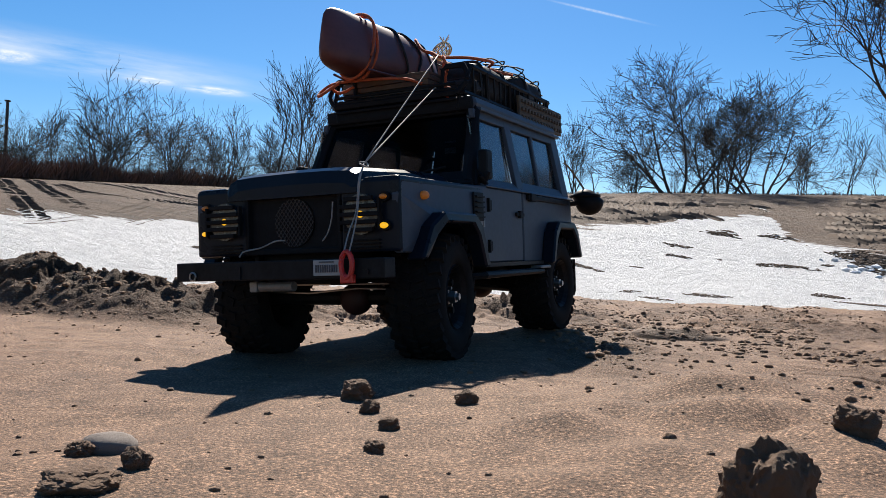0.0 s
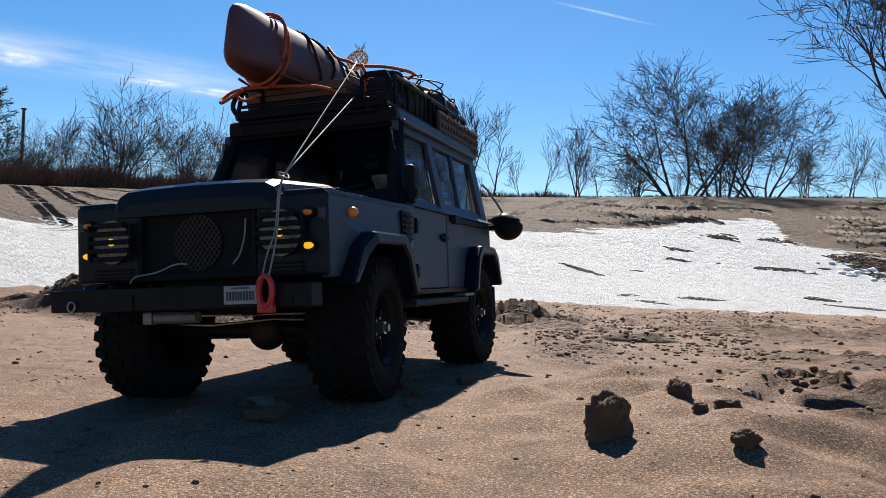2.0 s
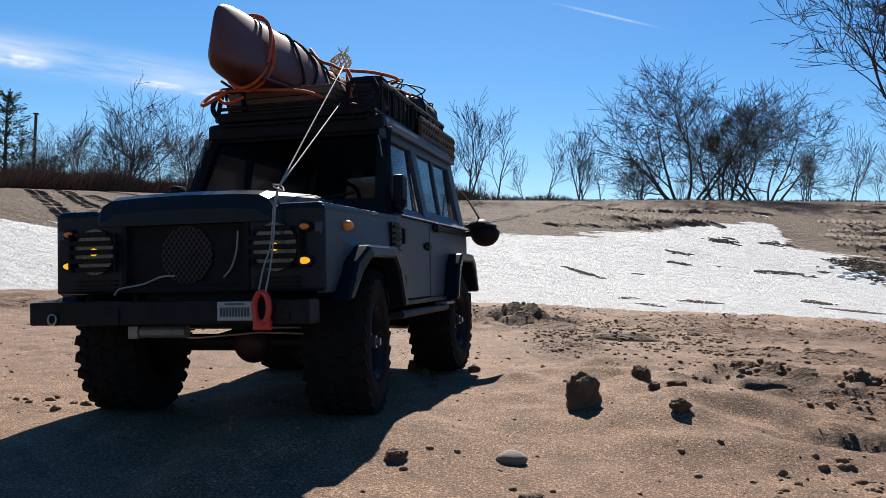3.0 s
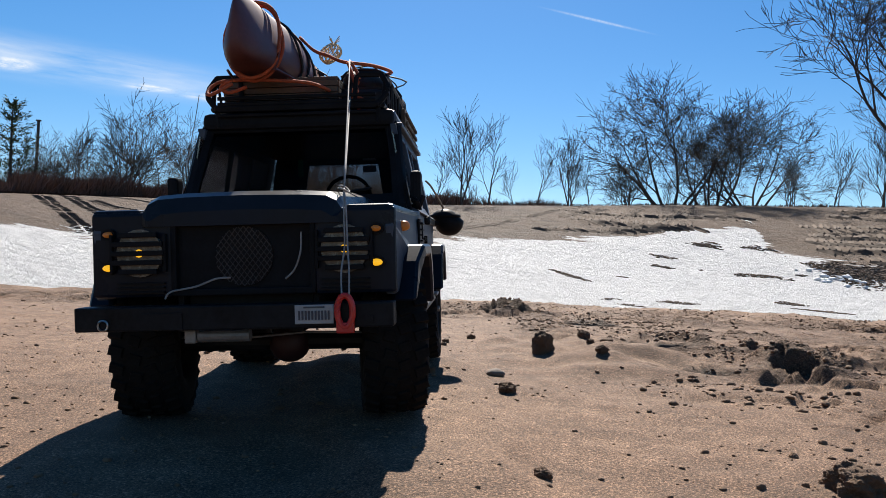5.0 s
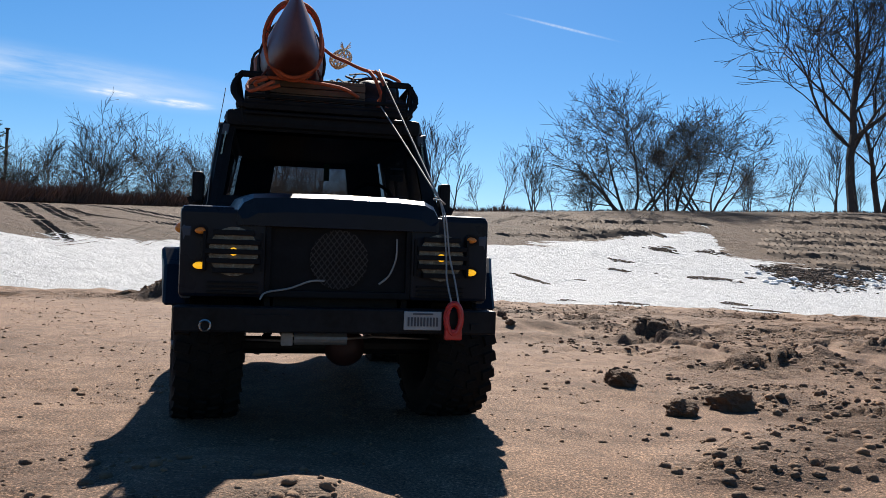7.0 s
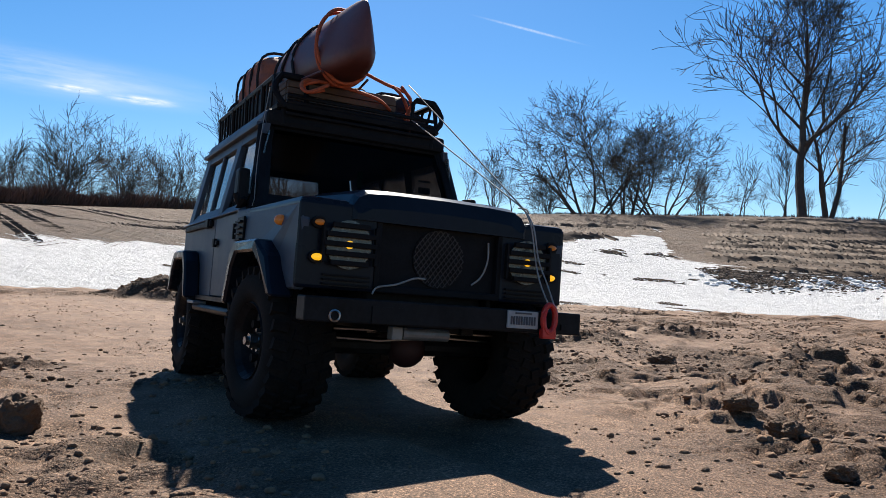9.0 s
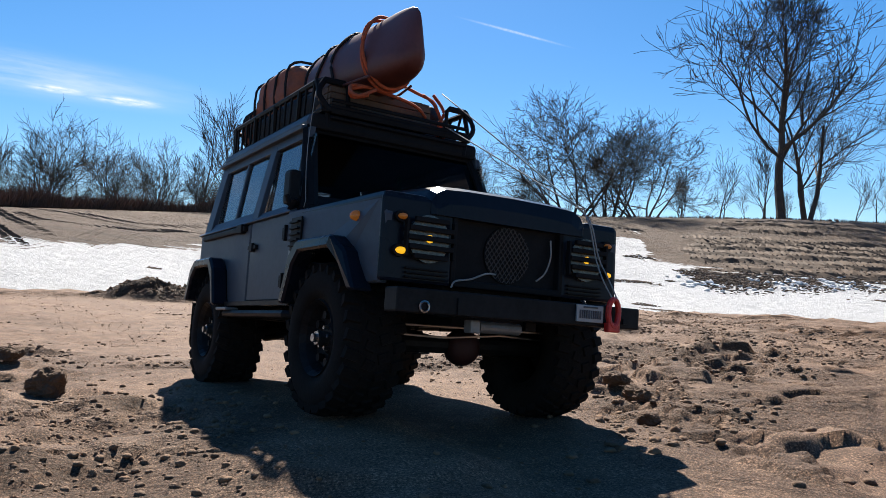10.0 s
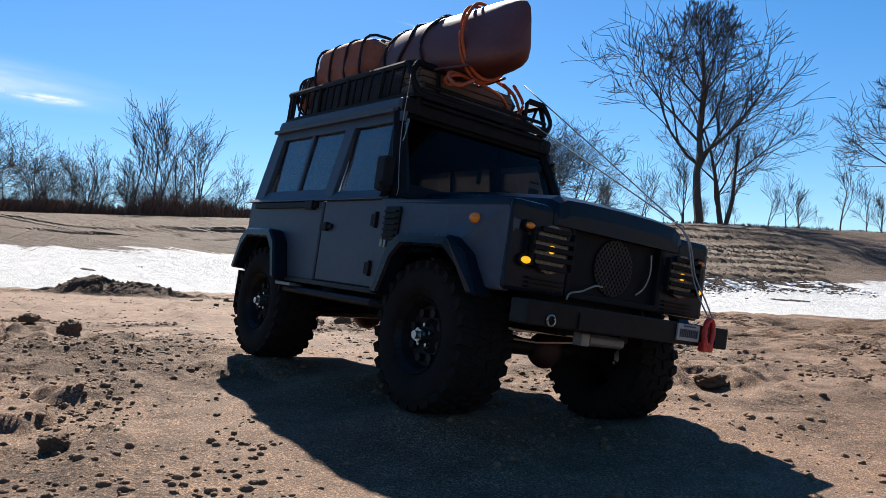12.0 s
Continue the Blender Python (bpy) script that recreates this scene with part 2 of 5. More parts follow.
M_NEEDLE = mat("dark_green_needles", (0.035, 0.06, 0.03), 0.9, 0, 3, 0.4, island=0.3)
M_GLASS = glass_mat("tinted_glass", (0.16, 0.16, 0.17), 0.03, 1.16)
# strong film: a pale glow in place of the sky these panes reflect
M_SIDEGLASS = glass_mat("clear_side_glass", (0.90, 0.92, 0.95), 0.10, 2.0)
M_CREAM = mat("paper_card", (0.6, 0.6, 0.56), 0.7, 0, 120, 0.15)
M_GREEN = mat("green_card", (0.05, 0.32, 0.12), 0.6, 0, 120, 0.15)


# ---- mesh helpers ----
def part(name, bm, material, parent=None, label="", smooth=False):
    me = bpy.data.meshes.new(name)
    bm.normal_update()
    bm.to_mesh(me)
    bm.free()
    me.materials.append(material)
    if smooth:
        me.shade_smooth()
    ob = new(name, me)
    if parent:
        ob.parent = parent
    if label:
        tagged(ob, label)
    return ob


def thing(name, label, category, group="", kind=""):
    return tagged(new(name), label, category, group, kind)


def box(bm, c, s, bevel=0.0, turn=None):
    m = Matrix.Translation(c) @ (turn or Matrix()) @ Matrix.Diagonal((*s, 1))
    r = bmesh.ops.create_cube(bm, size=1, matrix=m)
    if bevel:
        edges = list({e for v in r["verts"] for e in v.link_edges})
        bmesh.ops.bevel(bm, geom=edges, offset=bevel, segments=2, affect="EDGES", profile=0.6)
    return bm


def boxes(*items, bevel=0.0):
    bm = bmesh.new()
    for c, s in items:
        box(bm, c, s, bevel)
    return bm


def tube(bm, pts, r, seg=6, closed=False):
    pts = [Vector(p) for p in pts]
    rings, n = [], len(pts)
    up = Vector((0.13, 0.31, 0.94))
    for i, p in enumerate(pts):
        a = pts[(i - 1) % n] if closed or i else p
        b = pts[(i + 1) % n] if closed or i < n - 1 else p
        d = (b - a).normalized()
        side = d.cross(up)
        if side.length < 0.05:
            side = d.cross(Vector((1, 0, 0)))
        side.normalize()
        other = d.cross(side)
        rings.append([bm.verts.new(p + (side * math.cos(q) + other * math.sin(q)) * r) for q in (2 * math.pi * k / seg for k in range(seg))])
    for i in range(n if closed else n - 1):
        a, b = rings[i], rings[(i + 1) % n]
        for k in range(seg):
            bm.faces.new((a[k], a[(k + 1) % seg], b[(k + 1) % seg], b[k]))
    if not closed:
        bm.faces.new(rings[0][::-1])
        bm.faces.new(rings[-1])
    return bm


def curve_pts(pts, steps=6):
    """Points of a smooth line through pts."""
    pts = [Vector(p) for p in pts]
    out = []
    for i in range(len(pts) - 1):
        p0, p1, p2, p3 = pts[max(i - 1, 0)], pts[i], pts[i + 1], pts[min(i + 2, len(pts) - 1)]
        for k in range(steps):
            t = k / steps
            out.append(0.5 * (2 * p1 + (p2 - p0) * t + (2 * p0 - 5 * p1 + 4 * p2 - p3) * t * t + (3 * p1 - p0 - 3 * p2 + p3) * t ** 3))
    return out + [pts[-1]]


def plate(bm, outline, x0, x1, bevel=0.0):
    """A panel with that (y, z) outline between x0 and x1."""
    a = [bm.verts.new((x0, y, z)) for y, z in outline]
    b = [bm.verts.new((x1, y, z)) for y, z in outline]
    n = len(a)
    f = [bm.faces.new(a), bm.faces.new(b[::-1])]
    for i in range(n):
        f.append(bm.faces.new((a[(i + 1) % n], a[i], b[i], b[(i + 1) % n])))
    bmesh.ops.recalc_face_normals(bm, faces=f)
    if bevel:
        edges = [e for e in bm.edges if e.is_manifold and e.calc_face_angle(0) > 0.5]
        bmesh.ops.bevel(bm, geom=edges, offset=bevel, segments=1, affect="EDGES")
    return bm


def disc(bm, c, r, depth, axis="y", seg=28, r2=None):
    turn = {"y": Matrix.Rotation(radians(90), 4, "X"), "x": Matrix.Rotation(radians(90), 4, "Y"), "z": Matrix()}[axis]
    bmesh.ops.create_cone(bm, cap_ends=True, segments=seg, radius1=r, radius2=r if r2 is None else r2, depth=depth, matrix=Matrix.Translation(c) @ turn)
    return bm


def mesh_object(name, verts, faces, material, parent=None, smooth=False):
    me = bpy.data.meshes.new(name)
    me.from_pydata(verts, [], faces)
    me.materials.append(material)
    if smooth:
        me.shade_smooth()
    ob = new(name, me)
    if parent:
        ob.parent = parent
    return ob


# ---- ground ----
TABLE = np.random.RandomState(7).rand(256, 256)


def vnoise(x, y, size, seed=0):
    """Smooth noise from 0 to 1 with lumps of that size in metres."""
    x, y = np.asarray(x) / size + 17.3 * seed, np.asarray(y) / size + 9.7 * seed
    i, j = np.floor(x).astype(int), np.floor(y).astype(int)
    f, g = x - i, y - j
    f, g = f * f * (3 - 2 * f), g * g * (3 - 2 * g)
    i0, i1, j0, j1 = i % 256, (i + 1) % 256, j % 256, (j + 1) % 256
    return (TABLE[i0, j0] * (1 - f) + TABLE[i1, j0] * f) * (1 - g) + (TABLE[i0, j1] * (1 - f) + TABLE[i1, j1] * f) * g


def smooth(a, b, v):
    t = np.clip((v - a) / (b - a), 0, 1)
    return t * t * (3 - 2 * t)


def crest(u):
    """Distance of the bank's crest in the direction x = u * y, and its height over that distance."""
    u = np.clip(u, -0.9, 1.3)
    return 15.5 * np.exp(0.85 * u), 0.1025 + 0.012 * u - 0.032 * np.clip(u - 0.3, 0, 0.6) - 0.03 * np.clip(u - 0.6, 0, 0.4)


WHEEL_R = 0.054
HUBS = [(s * 0.0875, y, 0.0525) for y in (-0.1375, 0.1360) for s in (-1, 1)]
RUTS = np.array([list(pose(x, y, z, a, b, c) @ Vector((hx, hy, hz - WHEEL_R + 0.004))) for t, x, y, z, a, b, c in TRUCK_ROWS for hx, hy, hz in HUBS])
# x, y, half length, half width, turn in degrees, height: mounds (up) and footprints or holes (down) with steep sides
LUMPS = [(-0.57, 1.20, 0.27, 0.085, -35, 0.062), (-0.33, 1.12, 0.09, 0.05, -20, 0.036), (0.18, 1.56, 0.09, 0.06, 10, 0.030), (0.21, 0.39, 0.19, 0.16, 30, 0.027), (0.17, 0.20, 0.14, 0.09, 0, 0.011),
         (0.33, 0.45, 0.095, 0.030, -50, 0.022), (0.34, 0.15, 0.080, 0.026, -40, 0.022), (0.43, 0.25, 0.055, 0.040, 20, 0.034), (0.47, 0.50, 0.070, 0.035, -40, 0.024), (0.56, 0.38, 0.06, 0.03, -60, 0.020), (0.42, -0.14, 0.060, 0.022, 5, 0.020),
         (0.52, -0.06, 0.05, 0.03, 10, 0.022), (0.30, -0.33, 0.05, 0.03, 30, 0.012), (0.085, -1.44, 0.070, 0.030, -45, 0.013), (0.155, -1.42, 0.060, 0.022, -70, 0.012), (-0.05, -1.24, 0.10, 0.05, 10, 0.012), (-0.10, -1.05, 0.09, 0.05, -20, 0.011), (0.02, -1.13, 0.05, 0.10, 10, 0.010),
         (-0.07, -0.74, 0.05, 0.035, 20, 0.020), (0.68, 0.05, 0.08, 0.04, 30, 0.026), (-0.36, -0.58, 0.09, 0.03, 20, 0.014), (0.62, -0.58, 0.06, 0.025, -20, 0.016), (0.80, -0.30, 0.09, 0.03, 10, 0.018), (0.17, 0.90, 0.05, 0.20, -8, 0.010),
         (0.30, 1.02, 0.05, 0.025, 20, 0.012), (0.55, 0.85, 0.08, 0.03, -10, 0.014), (-0.30, 0.22, 0.05, 0.02, 10, 0.006),
         (0.203, -0.60, 0.055, 0.04, 20, 0.012), (0.29, -0.55, 0.07, 0.05, 0, 0.011), (0.353, -0.40, 0.09, 0.05, -60, 0.010), (0.29, 0.345, 0.10, 0.030, -15, -0.028), (0.335, 0.175, 0.10, 0.030, -10, -0.026), (0.26, 0.03, 0.11, 0.05, -30, 0.007), (0.03, -1.37, 0.03, 0.08, -35, -0.006), (-0.135, 0.10, 0.22, 0.05, 90, 0.014)]


def churned(x, y):
    """Where the sand was trodden and broken up, from 0 to 1."""
    return np.clip(smooth(0.16, 0.42, x - 0.05) * smooth(1.6, 0.2, y) * smooth(-1.8, -1.35, y) + smooth(0.0, -0.35, x + 0.05) * smooth(-0.2, -0.9, y) + 0.95 * smooth(0.16, 0.00, x) * smooth(-0.75, -1.1, y) + smooth(1.0, 1.3, y), 0, 1)


def height(x, y):
    x, y = np.asarray(x, float), np.asarray(y, float)
    r = np.hypot(x, y)
    az = np.arctan2(x, y)
    d, e = crest(np.tan(np.clip(az, -0.75, 0.93)))
    s = r / d
    far = d * e * smooth(0.22, 1.06, s) ** 1.15 / (smooth(0.22, 1.06, 1.0) ** 1.15)
    far = np.where(s > 1, d * e, far) * smooth(-0.2, 0.5, np.cos(az))
    edge = 2.35 + 0.25 * (vnoise(x, y, 0.5, 3) - 0.5)
    z = far - 0.075 * smooth(edge, edge + 0.7, r) * smooth(-1.2, 0.2, y)
    near = 1 - smooth(2.2, 4.0, np.hypot(x, y + 0.4))
    churn = churned(x, y)
    bumps = (0.009 * (vnoise(x, y, 0.42, 1) - 0.5) + 0.006 * (vnoise(x, y, 0.11, 2) - 0.5) + 0.0026 * (vnoise(x, y, 0.03, 4) - 0.5)
             + churn * (0.015 * (vnoise(x, y, 0.085, 5) - 0.45) + 0.016 * np.maximum(vnoise(x, y, 0.030, 6) - 0.5, 0)))
    broken = 0.5 * vnoise(x, y, 0.06, 8) + 0.3 * vnoise(x, y, 0.024, 13) + 0.2 * vnoise(x, y, 0.010, 14)
    step_ = smooth(0.44, 0.58, broken)
    bumps = bumps + churn * 0.011 * (step_ - 0.5) * smooth(0.35, 0.6, vnoise(x, y, 0.22, 15))
    wx, wy = x + 0.06 * (vnoise(x, y, 0.07, 8) - 0.5), y + 0.06 * (vnoise(x, y, 0.07, 13) - 0.5)
    lumps = -0.024 * smooth(0.10, -0.42, y) - 0.022 * smooth(-1.50, -1.80, y) * smooth(-2.6, -2.1, y)
    for a, b, l, w, q, h in LUMPS:
        c, s_ = math.cos(radians(q)), math.sin(radians(q))
        d2 = (((wx - a) * c + (wy - b) * s_) / l) ** 2 + ((-(wx - a) * s_ + (wy - b) * c) / w) ** 2
        if l > 0.12 and b < 1:
            lumps = lumps + h * np.exp(-d2 ** 1.5) * (0.75 + 0.5 * vnoise(x, y, 0.03, 14))
        else:
            lumps = lumps + h * (0.7 if b < 1 and h > 0 else 1.0) * np.exp(-d2 ** 1.5) * ((0.74 + 0.26 * step_ if b > 1 or h < 0 else 0.12 + 0.95 * step_) + 0.25 * (vnoise(x, y, 0.012, 16) - 0.5))
    z = z + near * bumps + np.maximum(smooth(0.6, -0.2, y), near) * lumps
    # the tyres press the sand to where they stand
    wsum, zsum = np.zeros_like(z), np.zeros_like(z)
    for px, py, pz in RUTS:
        w = np.exp(-((x - px) ** 2 + (y - py) ** 2) / 0.055 ** 2)
        wsum += w
        zsum += w * pz
    k = np.clip(wsum / 0.8, 0, 1)
    z = z * (1 - 0.92 * k) + 0.92 * k * zsum / np.maximum(wsum, 1e-6)
    roll_far = smooth(4, 8, r) * (1 - smooth(40, 80, r))
    return z + roll_far * (0.10 * (vnoise(x, y, 1.6, 9) - 0.5) + 0.05 * (vnoise(x, y, 0.5, 10) - 0.5)) * (1 - smooth(0.8, 0.97, s))


def graded(lo, hi, step, limit):
    mid = list(np.arange(lo, hi, step))
    out, s, v = [], step, hi
    while v < limit:
        out.append(v)
        s = min(s * 1.045, 0.20) if v < 26 else s * 1.25
        v += s
    low, s, v = [], step, lo
    while v > -limit:
        s = min(s * 1.06, 0.3) if v > -22 else s * 1.25
        v -= s
        low.append(v)
    return np.array(low[::-1] + mid + out)


def build_ground():
    xs, ys = graded(-0.56, 0.68, 0.0042, 3000), graded(-2.02, 1.35, 0.0042, 3000)
    X, Y = np.meshgrid(xs, ys, indexing="ij")
    Z = height(X, Y)
    nx, ny = X.shape
    verts = np.stack([X, Y, Z], -1).reshape(-1, 3)
    i = np.arange((nx - 1) * ny).reshape(nx - 1, ny)[:, :-1].reshape(-1)
    faces = np.stack([i, i + ny, i + ny + 1, i + 1], 1)
    me = bpy.data.meshes.new("ground")
    me.vertices.add(len(verts))
    me.vertices.foreach_set("co", verts.ravel())
    me.loops.add(len(faces) * 4)
    me.loops.foreach_set("vertex_index", faces.ravel().astype(np.int32))
    me.polygons.add(len(faces))
    me.polygons.foreach_set("loop_start", np.arange(0, len(faces) * 4, 4, dtype=np.int32))
    me.update(calc_edges=True)
    me.validate()
    me.shade_smooth()
    r, az = np.hypot(X, Y), np.arctan2(X, Y)
    u = np.tan(np.clip(az, -0.75, 0.93))
    d, e = crest(u)
    elev = (Z - 0.09) / np.maximum(r, 0.1)
    top = np.interp(u, [-0.6, -0.4, 0.0, 0.18, 0.26, 0.36, 0.405, 0.43, 0.47, 0.55, 0.8], [0.040, 0.038, 0.047, 0.052, 0.058, 0.080, 0.076, 0.046, 0.037, 0.029, 0.023])
    snow = np.minimum((top - elev) / 0.016, (r - 2.75) / 0.30)
    snow = np.where((Y > 0.1 + 1.6 * (0.7 * vnoise(X, Y, 1.3, 50) + 0.3 * vnoise(X, Y, 0.3, 51) - 0.6)) & (r < 0.96 * d), np.minimum(np.clip(snow, -3, 3), 1.3 - 0.62 * smooth(0.12, 0.3, u)) * 0.55 + 0.05, -2)
    wet = smooth(0.34, 0.43, u) * (1 - 0.7 * smooth(0.84, 0.95, r / d)) + 0.75 * smooth(0.10, 0.3, u) * smooth(0.6, 0.75, r / d) + 0.6 * smooth(-0.1, -0.3, u) * smooth(0.6, 0.8, r / d)
    wet = np.clip(wet, 0, 1) * (Y > 1) * smooth(3, 5, r)
    melt = smooth(0.50, 0.60, 0.6 * vnoise(X, Y, 0.9, 31) + 0.4 * vnoise(X * 0.5, Y, 0.35, 32)) * smooth(0.16, 0.30, u) * smooth(0.62, 0.74, r / d)
    snow = snow - 0.55 * melt
    for a, b, l, w, q, h in LUMPS:        # turned-up sand is damp and dark
        if abs(h) > 0.0095 and l < 0.3:
            c, s_ = math.cos(radians(q)), math.sin(radians(q))
            d2 = (((X - a) * c + (Y - b) * s_) / (l * 1.1)) ** 2 + ((-(X - a) * s_ + (Y - b) * c) / (w * 1.2)) ** 2
            wet = np.maximum(wet, (0.95 if h > 0.05 or b > 1 else 0.28) * np.exp(-d2 ** 2) * (l < 0.12 or b > 1))
    bank = smooth(0.5, 0.62, r / d) * (Y > 1)
    churn = 0.65 * churned(X, Y) * smooth(0.35, 0.62, 0.6 * vnoise(X, Y, 0.14, 52) + 0.4 * vnoise(X, Y, 0.04, 53)) * (1 - smooth(1.9, 2.4, r))
    for name, v in (("snow", snow), ("wet", wet), ("bank", bank), ("churn", churn)):
        me.attributes.new(name, "FLOAT", "POINT").data.foreach_set("value", v.ravel().astype(np.float32))
    me.materials.append(M_SAND)
    return tagged(new("ground", me), "pale dry sand with ruts, dents and old snow", "ground", kind="structure")


build_ground()


# ---- the truck (its space: nose to -y, its left side at +x, z up from the ground) ----
def shear(bm):
    """The cab's sides lean in above the belt line."""
    for v in bm.verts:
        if v.co.z > 0.155:
            v.co.x -= math.copysign((v.co.z - 0.155) * 0.14, v.co.x)
    return bm


def build_truck():
    truck = thing("off_road_truck", "slate blue scale model off-road truck with dusty black tyres", "model truck")
    for s in (1, -1):
        wing = [(-0.222, 0.092), (-0.226, 0.140), (-0.219, 0.150), (-0.055, 0.154), (-0.055, 0.080), (-0.081, 0.080), (-0.100, 0.112), (-0.112, 0.119), (-0.165, 0.119), (-0.180, 0.112), (-0.198, 0.092)]
        part("wing", plate(bmesh.new(), wing, s * 0.098, s * 0.1035, 0.0012), M_PAINT, truck)
        door = part("door", plate(bmesh.new(), [(-0.053, 0.081), (-0.053, 0.1535), (0.046, 0.1535), (0.046, 0.081)], s * 0.096, s * 0.1005, 0.001), M_PAINT, truck)
        part("door_handle", boxes(((s * 0.1015, 0.049 - 0.011, 0.131), (0.003, 0.016, 0.004)), ((s * 0.1025, 0.038, 0.131), (0.003, 0.006, 0.008)), bevel=0.0008), M_BLACK, door)
        for z in (0.097, 0.137):
            part("hinge", boxes(((s * 0.102, -0.050, z), (0.004, 0.012, 0.010)), ((s * 0.104, -0.053, z), (0.003, 0.003, 0.013)), bevel=0.0006), M_BLACK, door)
        quarter = [(0.049, 0.080), (0.049, 0.1535), (0.205, 0.1535), (0.207, 0.087), (0.194, 0.085), (0.180, 0.112), (0.168, 0.119), (0.125, 0.119), (0.112, 0.110), (0.102, 0.080)]
        part("rear_quarter", plate(bmesh.new(), quarter, s * 0.096, s * 0.1, 0.001), M_PAINT, truck)
        part("belt_rail", boxes(((s * 0.1005, 0.076, 0.1555), (0.005, 0.262, 0.004)), bevel=0.0008), M_PAINT, truck)
        # trapezoid arch flares
        for line in ([(-0.208, 0.086), (-0.190, 0.114), (-0.172, 0.126), (-0.106, 0.126), (-0.092, 0.116), (-0.076, 0.077)], [(0.096, 0.077), (0.107, 0.114), (0.120, 0.126), (0.172, 0.126), (0.186, 0.116), (0.200, 0.082)]):
            cy = sum(p[0] for p in line) / len(line)
            inner = [(cy + (y - cy) * 0.84, z - 0.009 if 0 < i < 5 else z) for i, (y, z) in enumerate(line)]
            part("arch_flare", plate(bmesh.new(), line + inner[::-1], s * 0.100, s * 0.1145, 0.0018), M_NAVY, truck, "dark blue wheel arch flare")
        # wing top, air intake and side marker
        part("wing_top", boxes(((s * 0.088, -0.141, 0.1495), (0.031, 0.168, 0.0075)), bevel=0.003), M_NAVY, truck)
        bm = boxes(((s * 0.1045, -0.079, 0.134), (0.0015, 0.022, 0.026)), bevel=0.0005)
        for k in range(5):
            box(bm, (s * 0.106, -0.079, 0.1245 + k * 0.0047), (0.003, 0.018, 0.0014))
        part("side_vent", bm, M_BLACK, truck)
        bm = bmesh.new()
        bmesh.ops.create_uvsphere(bm, u_segments=12, v_segments=8, radius=1, matrix=Matrix.Translation((s * 0.1045, -0.185, 0.1395)) @ Matrix.Diagonal((0.0040, 0.0042, 0.0036, 1)))
        part("side_marker", bm, M_AMBERD, truck, "amber side marker lens", True)
        bm = boxes(((s * 0.1043, -0.072, 0.1185), (0.001, 0.003, 0.007)), ((s * 0.1043, -0.0665, 0.1185), (0.001, 0.004, 0.006)))
        part("badge", bm, M_GREY, truck, "small illegible grey badge")
        # cab side above the belt
        bm = bmesh.new()
        for c, z in (((s * 0.098, -0.004, 0.1595), (0.005, 0.098, 0.009)), ((s * 0.098, 0.050, 0.197), (0.005, 0.014, 0.082)), ((s * 0.098, 0.010, 0.2330), (0.005, 0.072, 0.010)),
                     ((s * 0.098, 0.126, 0.161), (0.005, 0.150, 0.012)), ((s * 0.098, 0.126, 0.2330), (0.005, 0.150, 0.010)), ((s * 0.098, 0.194, 0.197), (0.005, 0.022, 0.082)), ((s * 0.098, 0.120, 0.197), (0.0035, 0.005, 0.064))):
            box(bm, c, z, 0.0008)
        part("cab_side", shear(bm), M_PAINT, truck)
        part("front_pillar", shear(plate(bmesh.new(), [(-0.062, 0.155), (-0.042, 0.155), (0.000, 0.238), (-0.010, 0.238)], s * 0.0985, s * 0.090, 0.0008)), M_BLACK, truck)
        for y0, y1 in ((-0.040, 0.044), (0.056, 0.119), (0.121, 0.184)):
            bm = shear(boxes(((s * 0.097, (y0 + y1) / 2, 0.197), (0.0012, y1 - y0, 0.066))))
            part("side_window", bm, M_SIDEGLASS, truck, "tinted side window")
        # rain gutter, rear window frame rails
        part("rain_gutter", boxes(((s * 0.0905, 0.098, 0.2385), (0.006, 0.214, 0.004)), bevel=0.001), M_PAINT, truck)
        part("slide_rail", boxes(((s * 0.1015, 0.122, 0.150), (0.004, 0.130, 0.005)), ((s * 0.1025, 0.068, 0.150), (0.005, 0.014, 0.008)), bevel=0.001), M_BLACK, truck)
        # mirror on its arm
        bm = box(bmesh.new(), (s * 0.1060, -0.049, 0.176), (0.009, 0.017, 0.030), 0.003)
        mirror = part("mirror", bm, M_BLACK, truck, "black door mirror")
        bm = tube(bmesh.new(), [(s * 0.100, -0.052, 0.158), (s * 0.108, -0.056, 0.160), (s * 0.112, -0.056, 0.168)], 0.0022)
        tube(bm, [(s * 0.104, -0.054, 0.157), (s * 0.106, -0.060, 0.163), (s * 0.103, -0.054, 0.168)], 0.003)
        part("mirror_arm", bm, M_BLACK, mirror)
        # rock slider with its brackets
        bm = tube(bmesh.new(), [(s * 0.094, -0.078, 0.068), (s * 0.104, -0.066, 0.069), (s * 0.104, 0.088, 0.069), (s * 0.094, 0.100, 0.068)], 0.0035, 8)
        for y in (-0.045, 0.01, 0.065):
            tube(bm, [(s * 0.045, y, 0.066), (s * 0.104, y, 0.068)], 0.0025)
        box(bm, (s * 0.099, 0.012, 0.0785), (0.010, 0.165, 0.004))
        part("rock_slider", bm, M_METALB, truck, "black tube rock slider")
        part("sill_step", boxes(((s * 0.104, 0.085, 0.0735), (0.012, 0.03, 0.003)), bevel=0.001), M_GREY, truck)
        part("inner_arch", boxes(((s * 0.072, -0.138, 0.132), (0.05, 0.12, 0.004)), ((s * 0.049, -0.138, 0.108), (0.004, 0.15, 0.05))), M_BLACK, truck)
        part("inner_arch", boxes(((s * 0.072, 0.148, 0.126), (0.05, 0.11, 0.004)), ((s * 0.049, 0.148, 0.103), (0.004, 0.11, 0.05))), M_BLACK, truck)
